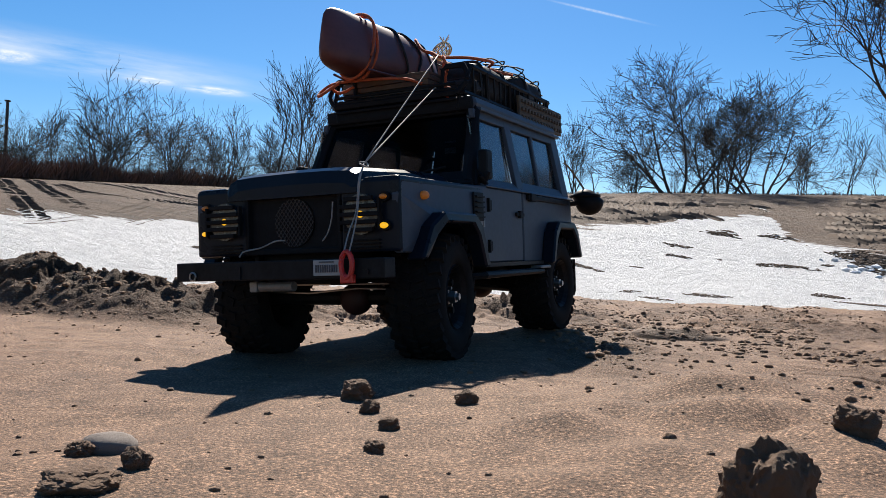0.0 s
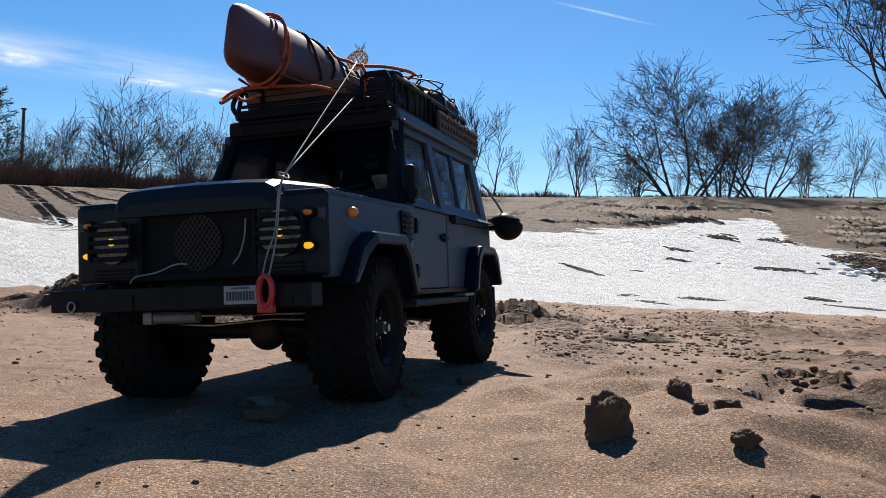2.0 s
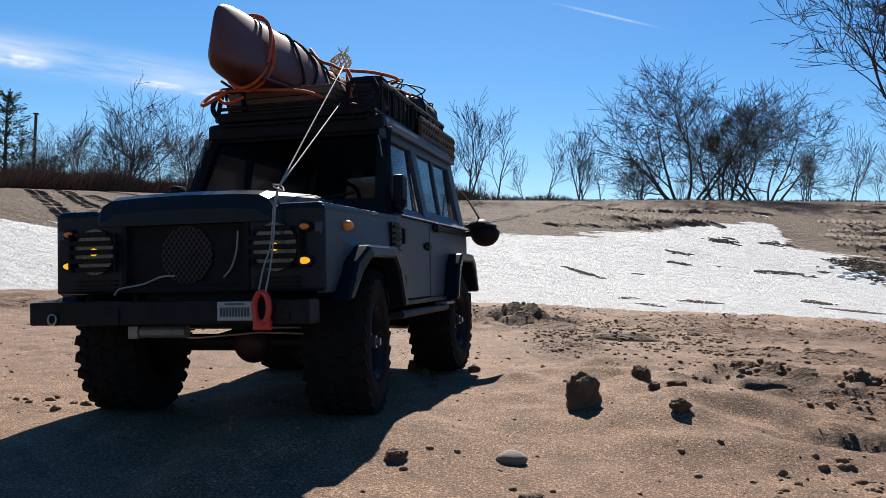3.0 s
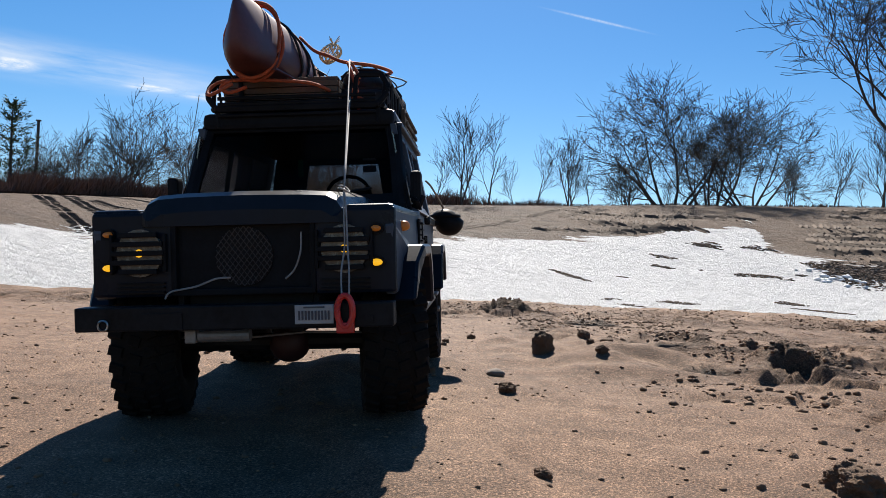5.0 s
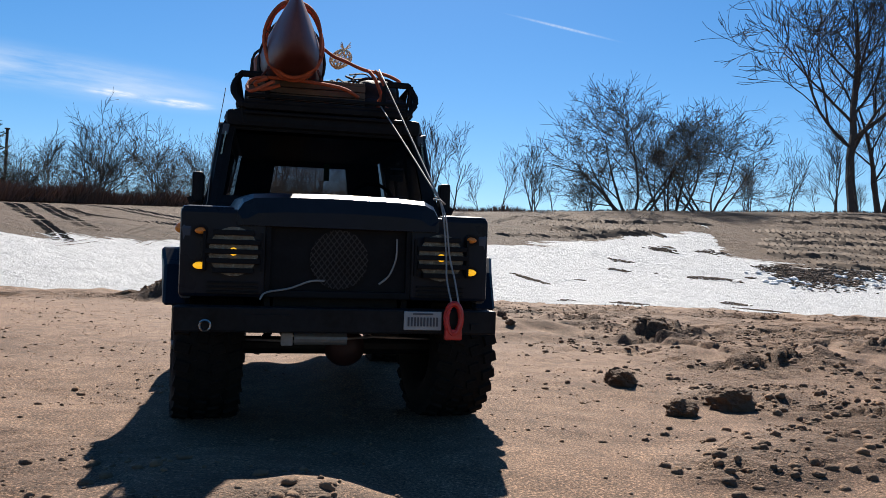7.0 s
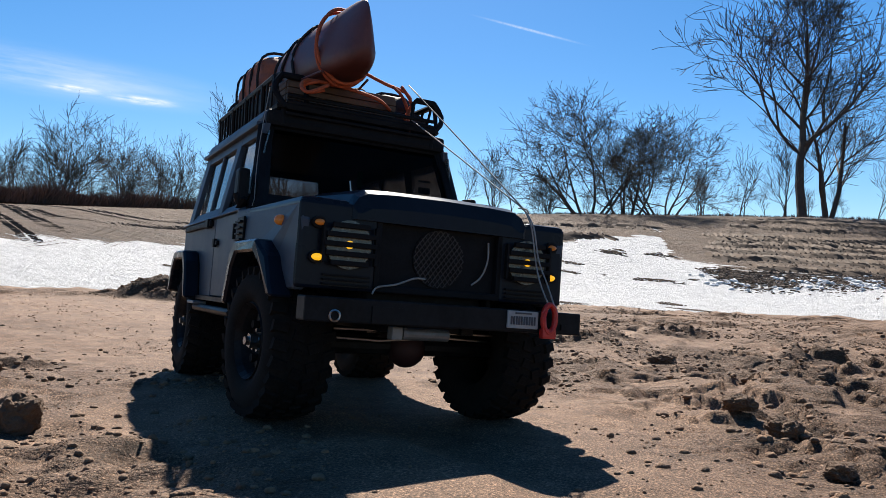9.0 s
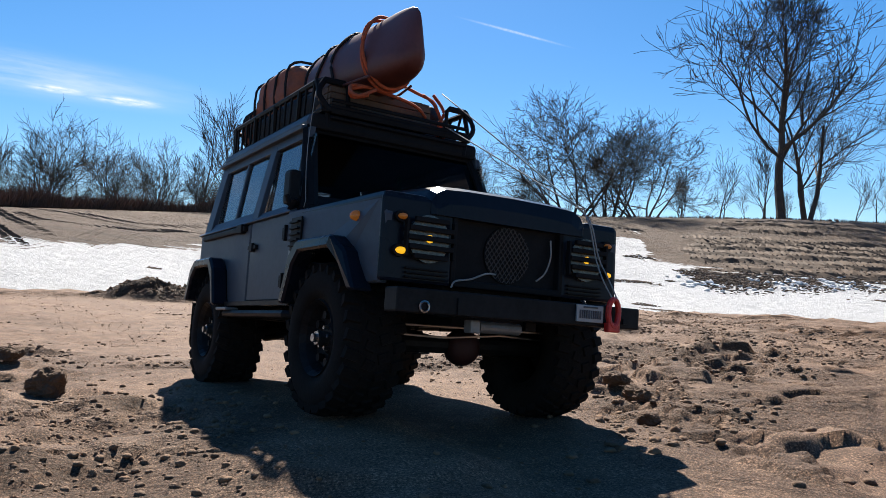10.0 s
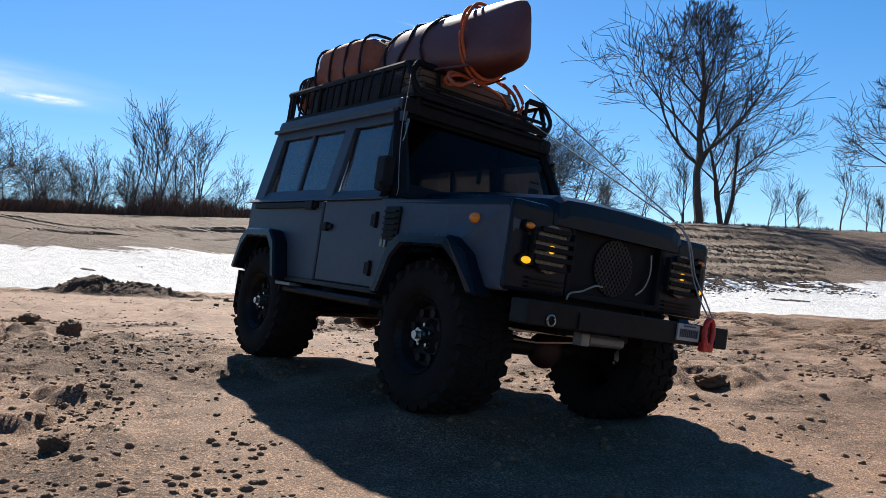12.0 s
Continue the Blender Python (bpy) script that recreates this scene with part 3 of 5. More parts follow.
        part("mud_flap", box(bmesh.new(), (s * 0.090, 0.199, 0.060), (0.030, 0.002, 0.040), 0.0008), M_RUBBER, truck)
        # lamps on the front panel
        part("lamp_panel", boxes(((s * 0.0775, -0.2225, 0.1225), (0.053, 0.006, 0.058)), bevel=0.0025), M_NAVY, truck)
        lamp = part("headlamp", disc(bmesh.new(), (s * 0.0725, -0.2268, 0.1243), 0.0165, 0.004), M_LAMP, truck, "round clear headlamp behind slats")
        for k in range(-2, 3):
            z = k * 0.0063
            w = 2 * math.sqrt(0.0175 ** 2 - z * z) + 0.003
            part("slat", box(bmesh.new(), (s * 0.0725, -0.2315, 0.1243 + z), (w, 0.003, 0.0034), 0.0004), M_BLACK, lamp)
        for q in (-1, 1):
            part("guard_post", box(bmesh.new(), (s * 0.0725 + q * 0.019, -0.2300, 0.1243), (0.002, 0.004, 0.026), 0.0004), M_BLACK, lamp)
        part("bulb", disc(bmesh.new(), (s * 0.0725, -0.2293, 0.1243), 0.0028, 0.0015, seg=12), M_AMBER, lamp, "lit yellow bulb")
        for z, r in ((0.1145, 0.0034), (0.1375, 0.0030)):
            bm = disc(bmesh.new(), (s * 0.0942, -0.2272, z), r + 0.0010, 0.003, seg=16)
            ring = part("lamp_ring", bm, M_BLACK, truck)
            bm = bmesh.new()
            bmesh.ops.create_uvsphere(bm, u_segments=14, v_segments=8, radius=1, matrix=Matrix.Translation((s * 0.0942, -0.2285, z)) @ Matrix.Diagonal((r, 0.0035, r * 0.72, 1)))
            part("turn_signal" if z < 0.12 else "position_lamp", bm, M_AMBER if z < 0.12 else M_AMBERD, ring, "amber lamp", True)
        part("under_lamp_grille", boxes(*[((s * 0.0725, -0.227, 0.0975 + k * 0.003), (0.034, 0.003, 0.0012)) for k in range(3)]), M_BLACK, truck)
    # bonnet, bulkhead, roof
    bm = bmesh.new()
    rows = []
    for y, zt, zs, w in ((-0.228, 0.150, 0.146, 0.068), (-0.226, 0.160, 0.150, 0.071), (-0.216, 0.1635, 0.152, 0.072), (-0.14, 0.1665, 0.154, 0.073), (-0.062, 0.169, 0.156, 0.074)):
        prof = [(-w, zs), (-w + 0.004, zt - 0.004), (-w + 0.011, zt - 0.0004), (-w + 0.03, zt + 0.0008), (0, zt + 0.0015), (w - 0.03, zt + 0.0008), (w - 0.011, zt - 0.0004), (w - 0.004, zt - 0.004), (w, zs)]
        rows.append([bm.verts.new((x, y, z)) for x, z in prof] + [bm.verts.new((w, y, 0.142)), bm.verts.new((-w, y, 0.142))])
    for a, b in zip(rows, rows[1:]):
        for k in range(len(a)):
            bm.faces.new((a[k], a[(k + 1) % len(a)], b[(k + 1) % len(a)], b[k]))
    bm.faces.new(rows[0][::-1]), bm.faces.new(rows[-1])
    bmesh.ops.recalc_face_normals(bm, faces=bm.faces)
    part("bonnet", bm, M_NAVY, truck, "dark glossy bonnet", False)
    part("bulkhead", boxes(((0, -0.056, 0.150), (0.196, 0.016, 0.024)), bevel=0.002), M_BLACK, truck)
    part("roof", boxes(((0, 0.097, 0.2455), (0.178, 0.224, 0.017)), bevel=0.0078), M_PAINT, truck, "dusty slate blue roof")
    # shade over the windscreen, put on as a black strip along the roof's front
    part("roof_front", boxes(((0, -0.0155, 0.2455), (0.174, 0.012, 0.0165)), bevel=0.005), M_BLACK, truck, "front edge of the slate blue roof, blackened as shade")
    # dark sheet added under the roof, for the shade inside the cab
    part("headliner", boxes(((0, 0.097, 0.2360), (0.160, 0.200, 0.0022))), M_BAG, truck)
    # windscreen
    lean = Matrix.Rotation(math.atan2(0.050, 0.079), 4, "X")
    frame_ = bmesh.new()
    for c, z in (((0, -0.058, 0.1625), (0.19, 0.007, 0.016)), ((0, -0.008, 0.2370), (0.178, 0.009, 0.008))):
        box(frame_, c, z, 0.001, lean.inverted())
    for q in (-1, 1):
        tube(frame_, [(q * 0.0925, -0.059, 0.158), (q * 0.0860, -0.009, 0.236)], 0.0065, 8)
    screen = part("windscreen_frame", frame_, M_BLACK, truck)
    bm = bmesh.new()
    quad = [bm.verts.new(p) for p in ((-0.092, -0.0590, 0.160), (0.092, -0.0590, 0.160), (0.086, -0.0095, 0.237), (-0.086, -0.0095, 0.237))]
    face = bm.faces.new(quad)
    bmesh.ops.solidify(bm, geom=[face], thickness=0.001)
    part("windscreen", bm, M_GLASS, screen, "tinted windscreen")
    bm = tube(bmesh.new(), [(-0.055, -0.065, 0.1685), (-0.045, -0.0625, 0.170), (-0.005, -0.058, 0.1760)], 0.0013)
    part("wiper", bm, M_BLACK, truck)
    bm = tube(bmesh.new(), [(0.02, -0.065, 0.1685), (0.03, -0.0625, 0.170), (0.070, -0.058, 0.1760)], 0.0013)
    part("wiper", bm, M_BLACK, truck)
    part("sticker", boxes(((0.066, -0.0330, 0.1955), (0.012, 0.0008, 0.006)), ((0.066, -0.0330, 0.2045), (0.012, 0.0008, 0.002))), M_CREAM, truck, "small pale windscreen sticker with illegible marks")
    part("green_tag", boxes(((0.002, -0.024, 0.198), (0.005, 0.001, 0.016)), bevel=0.0004), M_GREEN, truck)
    # cab inside
    part("dashboard", boxes(((0, -0.045, 0.156), (0.18, 0.028, 0.018)), bevel=0.004), M_BLACK, truck)
    part("paper_card", box(bmesh.new(), (0.012, -0.044, 0.1685), (0.046, 0.020, 0.0008), 0, Matrix.Rotation(radians(24), 4, "X")), M_CREAM, truck, "crumpled pale card lying on the dashboard")
    for x in (-0.045, 0.045):
        bm = boxes(((x, 0.025, 0.135), (0.055, 0.05, 0.02)), ((x, 0.052, 0.152), (0.052, 0.014, 0.036)), ((x, 0.053, 0.176), (0.022, 0.010, 0.013)), bevel=0.005)
        part("seat", bm, M_BAG, truck)
    bm = bmesh.new()
    tube(bm, [(0.045 + 0.020 * math.cos(k * math.pi / 8), -0.020 + 0.008 * math.sin(k * math.pi / 8), 0.172 + 0.018 * math.sin(k * math.pi / 8)) for k in range(16)], 0.0018, 6, True)
    part("steering_wheel", bm, M_BLACK, truck)
    part("cab_floor", boxes(((0, 0.075, 0.086), (0.19, 0.255, 0.006))), M_BLACK, truck)
    # back wall with its window
    bm = boxes(((0, 0.204, 0.125), (0.196, 0.005, 0.088)), ((0.073, 0.204, 0.201), (0.040, 0.005, 0.07)), ((-0.073, 0.204, 0.201), (0.040, 0.005, 0.07)), ((0, 0.204, 0.233), (0.12, 0.005, 0.01)))
    part("rear_door", shear(bm), M_PAINT, truck)
    part("rear_window", boxes(((0, 0.204, 0.199), (0.108, 0.001, 0.06))), M_SIDEGLASS, truck)
    # front panel: grille, round mesh, wires
    part("grille_panel", boxes(((0, -0.2165, 0.1235), (0.100, 0.006, 0.056)), bevel=0.001), M_BLACK, truck, "black grille panel")
    part("grille_surround", boxes(((0, -0.222, 0.1485), (0.102, 0.008, 0.004)), ((0, -0.222, 0.0965), (0.102, 0.008, 0.005)), ((0.0495, -0.222, 0.1225), (0.004, 0.008, 0.052)), ((-0.0495, -0.222, 0.1225), (0.004, 0.008, 0.052)), bevel=0.001), M_BLACK, truck)
    part("fan_disc", disc(bmesh.new(), (0, -0.2200, 0.1208), 0.0205, 0.002, seg=32), M_METALB, truck)
    bm = bmesh.new()
    for k in range(-6, 7):
        d = k * 0.0032
        h = math.sqrt(max(0.0205 ** 2 - d * d, 0))
        for q in (1, -1):
            a, o = Vector((0.62 * q, 0, 0.785)), Vector((0.785, 0, -0.62 * q)) * d
            c = Vector((0, -0.2222, 0.1208)) + o
            tube(bm, [c - a * h, c + a * h], 0.0004, 4)
    part("round_mesh", bm, M_MESH, truck, "round diamond mesh")
    bm = tube(bmesh.new(), curve_pts([(-0.054, -0.231, 0.0925), (-0.050, -0.230, 0.0975), (-0.034, -0.226, 0.1005), (-0.020, -0.224, 0.1055), (-0.010, -0.222, 0.1060)]), 0.0007)
    part("loose_wire", bm, M_LINE, truck, "pale loose wire")
    bm = tube(bmesh.new(), curve_pts([(0.041, -0.222, 0.1365), (0.0405, -0.2235, 0.123), (0.036, -0.223, 0.111), (0.029, -0.221, 0.1045)]), 0.0007)
    part("loose_wire", bm, M_LINE, truck, "pale loose wire")
    # bumper, plate, winch, hook
    bumper = part("bumper", boxes(((0, -0.243, 0.0805), (0.208, 0.017, 0.0165)), bevel=0.0012), M_METALB, truck, "scratched black steel bumper")
    for x in (-0.045, 0.045):
        part("bumper_bracket", boxes(((x, -0.220, 0.078), (0.012, 0.04, 0.012))), M_METALB, bumper)
    bm = bmesh.new()
    tube(bm, [(-0.088 + 0.0035 * math.cos(k * math.pi / 6), -0.2525, 0.0765 + 0.0035 * math.sin(k * math.pi / 6)) for k in range(12)], 0.0008, 5, True)
    part("tow_ring", bm, M_CHROME, bumper)
    part("jack_point", boxes(((-0.048, -0.2520, 0.0785), (0.028, 0.0015, 0.011))), M_METALB, bumper)
    part("jack_point", boxes(((0.092, -0.2522, 0.0775), (0.005, 0.002, 0.004))), M_METALB, bumper)
    board = part("number_plate", boxes(((0.0555, -0.2525, 0.0815), (0.0262, 0.0016, 0.0128)), bevel=0.0005), M_WHITE, truck, "white plate with plain bars")
    bm = boxes(*[((0.0455 + k * 0.0022, -0.2536, 0.0808), (0.0012, 0.0006, 0.0062)) for k in range(10)], ((0.0555, -0.2536, 0.0862), (0.014, 0.0006, 0.0011)))
    part("plate_bars", bm, M_INK, board)
    bm = bmesh.new()
    tube(bm, [(0.0765 + 0.0052 * math.cos(q), -0.2555, 0.0835 + 0.0105 * math.sin(q)) for q in (2 * math.pi * k / 18 for k in range(18))], 0.0022, 8, True)
    box(bm, (0.0765, -0.2545, 0.0725), (0.012, 0.005, 0.007), 0.001)
    part("tow_hook", bm, M_RED, truck, "red tow hook")
    bm = disc(bmesh.new(), (-0.012, -0.232, 0.0665), 0.0042, 0.036, "x", 14)
    box(bm, (-0.035, -0.232, 0.0665), (0.008, 0.009, 0.009), 0.001)
    part("winch", bm, M_GREY, truck, "grey winch drum")
    # frame and axles
    bm = boxes(((0.034, 0.0, 0.0735), (0.010, 0.42, 0.014)), ((-0.034, 0.0, 0.0735), (0.010, 0.42, 0.014)), ((0, -0.2, 0.0735), (0.07, 0.012, 0.012)), ((0, 0.2, 0.0735), (0.07, 0.012, 0.012)), ((0, 0.02, 0.071), (0.05, 0.07, 0.022)), ((0, -0.145, 0.105), (0.09, 0.12, 0.05)))
    part("chassis", bm, M_METALB, truck)
    for y in (-0.1375, 0.136):
        bm = tube(bmesh.new(), [(-0.085, y, 0.0525), (0.085, y, 0.0525)], 0.0065, 10)
        axle = part("axle", bm, M_METALB, truck)
        bm = bmesh.new()
        bmesh.ops.create_uvsphere(bm, u_segments=16, v_segments=10, radius=1, matrix=Matrix.Translation((0.012, y - 0.002, 0.0515)) @ Matrix.Diagonal((0.0150, 0.0140, 0.0145, 1)))
        part("differential", bm, M_DIFF, axle, "oxide red differential housing", True)
    bm = tube(bmesh.new(), [(-0.085, -0.162, 0.060), (-0.02, -0.168, 0.058), (0.03, -0.168, 0.062), (0.085, -0.162, 0.060)], 0.0010)
    tube(bm, [(-0.06, -0.18, 0.066), (0.07, -0.176, 0.066)], 0.0009)
    part("steering_link", bm, M_CHROME, truck)
    # unseen dark bulk, added to close off the light under the belly
    part("fuel_tank", boxes(((0, 0.178, 0.066), (0.098, 0.034, 0.034)), bevel=0.004), M_METALB, truck)
    part("skid_plate", boxes(((0, 0.035, 0.0545), (0.062, 0.110, 0.004)), ((0, 0.035, 0.063), (0.044, 0.090, 0.014)), bevel=0.0015), M_METALB, truck)
    for sx in (-1, 1):
        part("axle_link", tube(bmesh.new(), [(sx * 0.036, 0.005, 0.060), (sx * 0.050, 0.130, 0.047)], 0.0032, 6), M_METALB, truck)
        part("axle_link", tube(bmesh.new(), [(sx * 0.036, 0.000, 0.060), (sx * 0.050, -0.130, 0.047)], 0.0032, 6), M_METALB, truck)
    for sx in (-1, 1):
        for y in (-0.12, 0.15):
            part("shock_absorber", disc(bmesh.new(), (sx * 0.055, y, 0.088), 0.0075, 0.055, "z", 10), M_METALB, truck)
    # wheels
    wheels = []
    for x, y, z in HUBS:
        wheels.append(wheel(truck, x, y, z))
    # rack on the roof
    bm = bmesh.new()
    z0, z1 = 0.2575, 0.286
    tube(bm, [(-0.088, -0.028, z0), (0.088, -0.028, z0), (0.092, -0.020, z0), (0.092, 0.212, z0), (0.086, 0.220, z0), (-0.086, 0.220, z0), (-0.092, 0.212, z0), (-0.092, -0.020, z0)], 0.0028, 6, True)
    # the top rail runs round the back and comes down at both front corners
    rail = [(0.062, -0.014, z0), (0.064, -0.010, z1 - 0.003), (0.068, -0.009, z1), (0.090, -0.008, z1), (0.094, 0.004, z1), (0.094, 0.210, z1), (0.086, 0.222, z1)]
    tube(bm, rail + [(-x, y, z) for x, y, z in rail[::-1]], 0.0028, 6)
    for q in (-1, 1):
        tube(bm, curve_pts([(q * 0.088, -0.026, z0), (q * 0.0965, -0.021, z0 + 0.010), (q * 0.0965, -0.014, z0 + 0.019), (q * 0.090, -0.008, z1)], 4), 0.0030)
        for y in np.arange(0.010, 0.215, 0.0135):
            tube(bm, [(q * 0.092, y, z0), (q * 0.0945, y - 0.006, z1)], 0.0014, 5)
        for y in (-0.02, 0.035, 0.09, 0.145, 0.205):
            tube(bm, [(q * 0.086, y, 0.240), (q * 0.088, y, z0)], 0.0028)
            tube(bm, [(q * 0.092, y, z0), (q * 0.095, max(y - 0.006, 0.0), z1)], 0.0024)
    for k in range(4):
        tube(bm, [(-0.086, -0.0285, z0 - 0.007 + 0.0052 * k), (0.086, -0.0285, z0 - 0.007 + 0.0052 * k)], 0.0017)
    for x in (-0.06, -0.03, 0.0, 0.03, 0.06):
        tube(bm, [(x, -0.028, z0), (x, 0.220, z0)], 0.0018)
        tube(bm, [(x, 0.220, z0), (x, 0.222, z1)], 0.0018)
    for y in (0.0, 0.05, 0.10, 0.15):
        tube(bm, [(-0.09, y, z0), (0.09, y, z0)], 0.0018)
    for v in bm.verts:
        v.co.x *= 0.845
    part("roof_rack", bm, M_BLACK, truck, "black tube roof rack")
    return truck, wheels


def tread_block(w, long, tall):
    """A rubber block that narrows outwards."""
    bm = box(bmesh.new(), (0, 0, 0), (w, long, tall))
    for v in bm.verts:
        if v.co.z > 0:
            v.co.x *= 0.84
            v.co.y *= 0.74
    me = bpy.data.meshes.new("tread_block")
    bm.normal_update()
    bm.to_mesh(me)
    bm.free()
    me.materials.append(M_RUBBER)
    return me


BLOCKS = (tread_block(0.0115, 0.0086, 0.0052), tread_block(0.0090, 0.0086, 0.0046))


def wheel(truck, x, y, z):
    """A tyre with blocks, on a dark steel rim with a bright hub."""
    s = math.copysign(1, x)
    bm = bmesh.new()
    prof = [(-0.020, 0.027), (-0.0225, 0.034), (-0.0225, 0.043), (-0.0195, 0.0495), (-0.012, 0.0515), (0.012, 0.0515), (0.0195, 0.0495), (0.0225, 0.043), (0.0225, 0.034), (0.020, 0.027)]
    seg = 40
    rings = [[bm.verts.new((px, r * math.cos(2 * math.pi * k / seg), r * math.sin(2 * math.pi * k / seg))) for px, r in prof] for k in range(seg)]
    for k in range(seg):
        a, b = rings[k], rings[(k + 1) % seg]
        for i in range(len(prof)):
            j = (i + 1) % len(prof)
            bm.faces.new((a[i], a[j], b[j], b[i]))
    bmesh.ops.recalc_face_normals(bm, faces=bm.faces)
    tyre = part("wheel", bm, M_RUBBER, truck, "chunky dusty off-road tyre", True)
    for k in range(26):
        for px, inner, off, lean, tilt in ((-0.0168, 0, 0, -14, -14), (-0.0047, 1, 0.5, -18, 0), (0.0056, 1, 0.1, 18, 0), (0.0168, 0, 0.5, 14, 14)):
            block = new("tread_block", BLOCKS[inner])
            block.parent = tyre
            block.matrix_basis = Matrix.Rotation(2 * math.pi * (k + off) / 26, 4, "X") @ Matrix.Translation((px, 0, 0.0507 if inner else 0.0497)) @ Matrix.Rotation(radians(tilt), 4, "Y") @ Matrix.Rotation(radians(lean), 4, "Z")
    bm = bmesh.new()
    prof = [(0.019, 0.0275), (0.021, 0.0265), (0.017, 0.0235), (0.010, 0.021), (0.0085, 0.012), (0.012, 0.009), (0.012, 0.0005)]
    seg = 24
    rings = [[bm.verts.new((s * px, r * math.cos(2 * math.pi * k / seg), r * math.sin(2 * math.pi * k / seg))) for px, r in prof] for k in range(seg)]
    for k in range(seg):
        a, b = rings[k], rings[(k + 1) % seg]
        for i in range(len(prof) - 1):
            bm.faces.new((a[i], a[i + 1], b[i + 1], b[i]))
    for k in range(8):
        q = 2 * math.pi * k / 8
        disc(bm, (s * 0.0115, 0.0165 * math.cos(q), 0.0165 * math.sin(q)), 0.0030, 0.004, "x", 8)
    bmesh.ops.recalc_face_normals(bm, faces=bm.faces)
    part("rim", bm, M_METALB, tyre, "black steel rim")
    bm = disc(bmesh.new(), (s * 0.0155, 0, 0), 0.0052, 0.009, "x", 6)
    disc(bm, (s * 0.021, 0, 0), 0.003, 0.004, "x", 8)
    for k in range(5):
        q = 2 * math.pi * k / 5
        disc(bm, (s * 0.0135, 0.0075 * math.cos(q), 0.0075 * math.sin(q)), 0.0014, 0.004, "x", 6)
    part("hub", bm, M_CHROME, tyre, "bright hub and wheel nuts")
    tyre.location = (x, y, z)
    return tyre


# the drawing's measures beside those of this truck
ALONG = ([-0.262, -0.2515, -0.2265, -0.185, -0.1375, -0.0435, -0.005, 0.05, 0.2, 0.26], [-0.2475, -0.237, -0.2125, -0.1775, -0.1375, -0.0497, -0.030, 0.042, 0.197, 0.255])
UP = ([0, 0.0525, 0.078, 0.0973, 0.1395, 0.1535, 0.2385, 0.2535, 0.284, 0.342, 0.4], [0, 0.0525, 0.077, 0.0945, 0.1344, 0.1490, 0.2266, 0.2395, 0.2690, 0.3285, 0.383])
FRONT = ([0, 0.0942, 0.104, 0.1145, 0.2], [0, 0.087, 0.1000, 0.1110, 0.19])
LOAD = ([-0.15, -0.139, -0.05, 0.1, 0.3], [-0.123, -0.113, -0.038, 0.1, 0.29])


def proportion(ob, load=False, done=set()):
    """Brings a thing from the drawing's measures to the truck's."""
    for o in (ob, *ob.children_recursive):
        if o.type != "MESH" or o.data.name in done or o.name.startswith("wheel") or (o.parent and o.parent.name.startswith("wheel")):
            continue
        done.add(o.data.name)
        co = np.empty(len(o.data.vertices) * 3)
        o.data.vertices.foreach_get("co", co)
        co = co.reshape(-1, 3)
        if not load:
            nose = smooth(-0.16, -0.20, co[:, 1])
            co[:, 0] = np.sign(co[:, 0]) * (nose * np.interp(abs(co[:, 0]), *FRONT) + (1 - nose) * abs(co[:, 0]) * 1.02)
            co[:, 0] -= np.sign(co[:, 0]) * 0.0055 * smooth(0.154, 0.160, co[:, 2]) * smooth(-0.075, -0.060, co[:, 1]) * np.minimum(1, abs(co[:, 0]) / 0.07)
        co[:, 1] = np.interp(co[:, 1], *(LOAD if load else ALONG))
        co[:, 2] = np.interp(co[:, 2], *UP)
        o.data.vertices.foreach_set("co", co.ravel())
        o.data.update()


TRUCK, WHEELS = build_truck()
proportion(TRUCK)
CARRIED = []          # what lies on the truck's rack or is tied to it


# ---- the load on the rack ----
# the canoe, keel up: y, keel height, half width at the gunwale, gunwale height
HULL = [(-0.1390, 0.3120, 0.0006, 0.3020), (-0.1384, 0.3195, 0.0040, 0.2945), (-0.1360, 0.3262, 0.0070, 0.2905), (-0.1310, 0.3312, 0.0108, 0.2870), (-0.1220, 0.3347, 0.0148, 0.2850), (-0.1080, 0.3370, 0.0188, 0.2838),
        (-0.0900, 0.3385, 0.0225, 0.2832), (-0.060, 0.3395, 0.0270, 0.2832), (-0.010, 0.3405, 0.0325, 0.2840), (0.040, 0.3390, 0.0320, 0.2850), (0.070, 0.3340, 0.0260, 0.2860), (0.085, 0.3260, 0.0140, 0.2890), (0.090, 0.3150, 0.0030, 0.2950)]
HULL_X = -0.030


def hull_ring(y, grow=0.0, n=36):
    """Points round the hull at y, that far outside it."""
    ys, zk, w, zb = (np.array(v) for v in zip(*HULL))
    grow_up = 0.003 * float(smooth(-0.02, -0.12, y))
    zk, w, zb = float(np.interp(y, ys, zk)) + grow + grow_up, float(np.interp(y, ys, w)) * 0.88 + grow, float(np.interp(y, ys, zb)) - grow
    sharp = max(0.0, min(1.0, (y + 0.135) / 0.12))
    mid = zb + (zk - zb) * (0.22 + 0.16 * sharp)
    ring = []
    for k in range(n):
        q = 2 * math.pi * k / n
        up, wide = math.cos(q), math.sin(q)
        if up > 0:      # a ridge at the stem that rounds off along the hull
            wide = sharp * wide * (1 - 0.10 * up) + (1 - sharp) * math.copysign((1 - up) ** 0.72, wide)
            z = mid + up * (zk - mid)
        else:           # nearly upright sides down to the gunwale
            wide = math.copysign(abs(wide) ** 0.45, wide)
            z = mid + math.copysign(abs(up) ** 0.8, up) * (mid - zb)
        ring.append((HULL_X + w * wide, y - 2 * grow_up, z))
    return ring


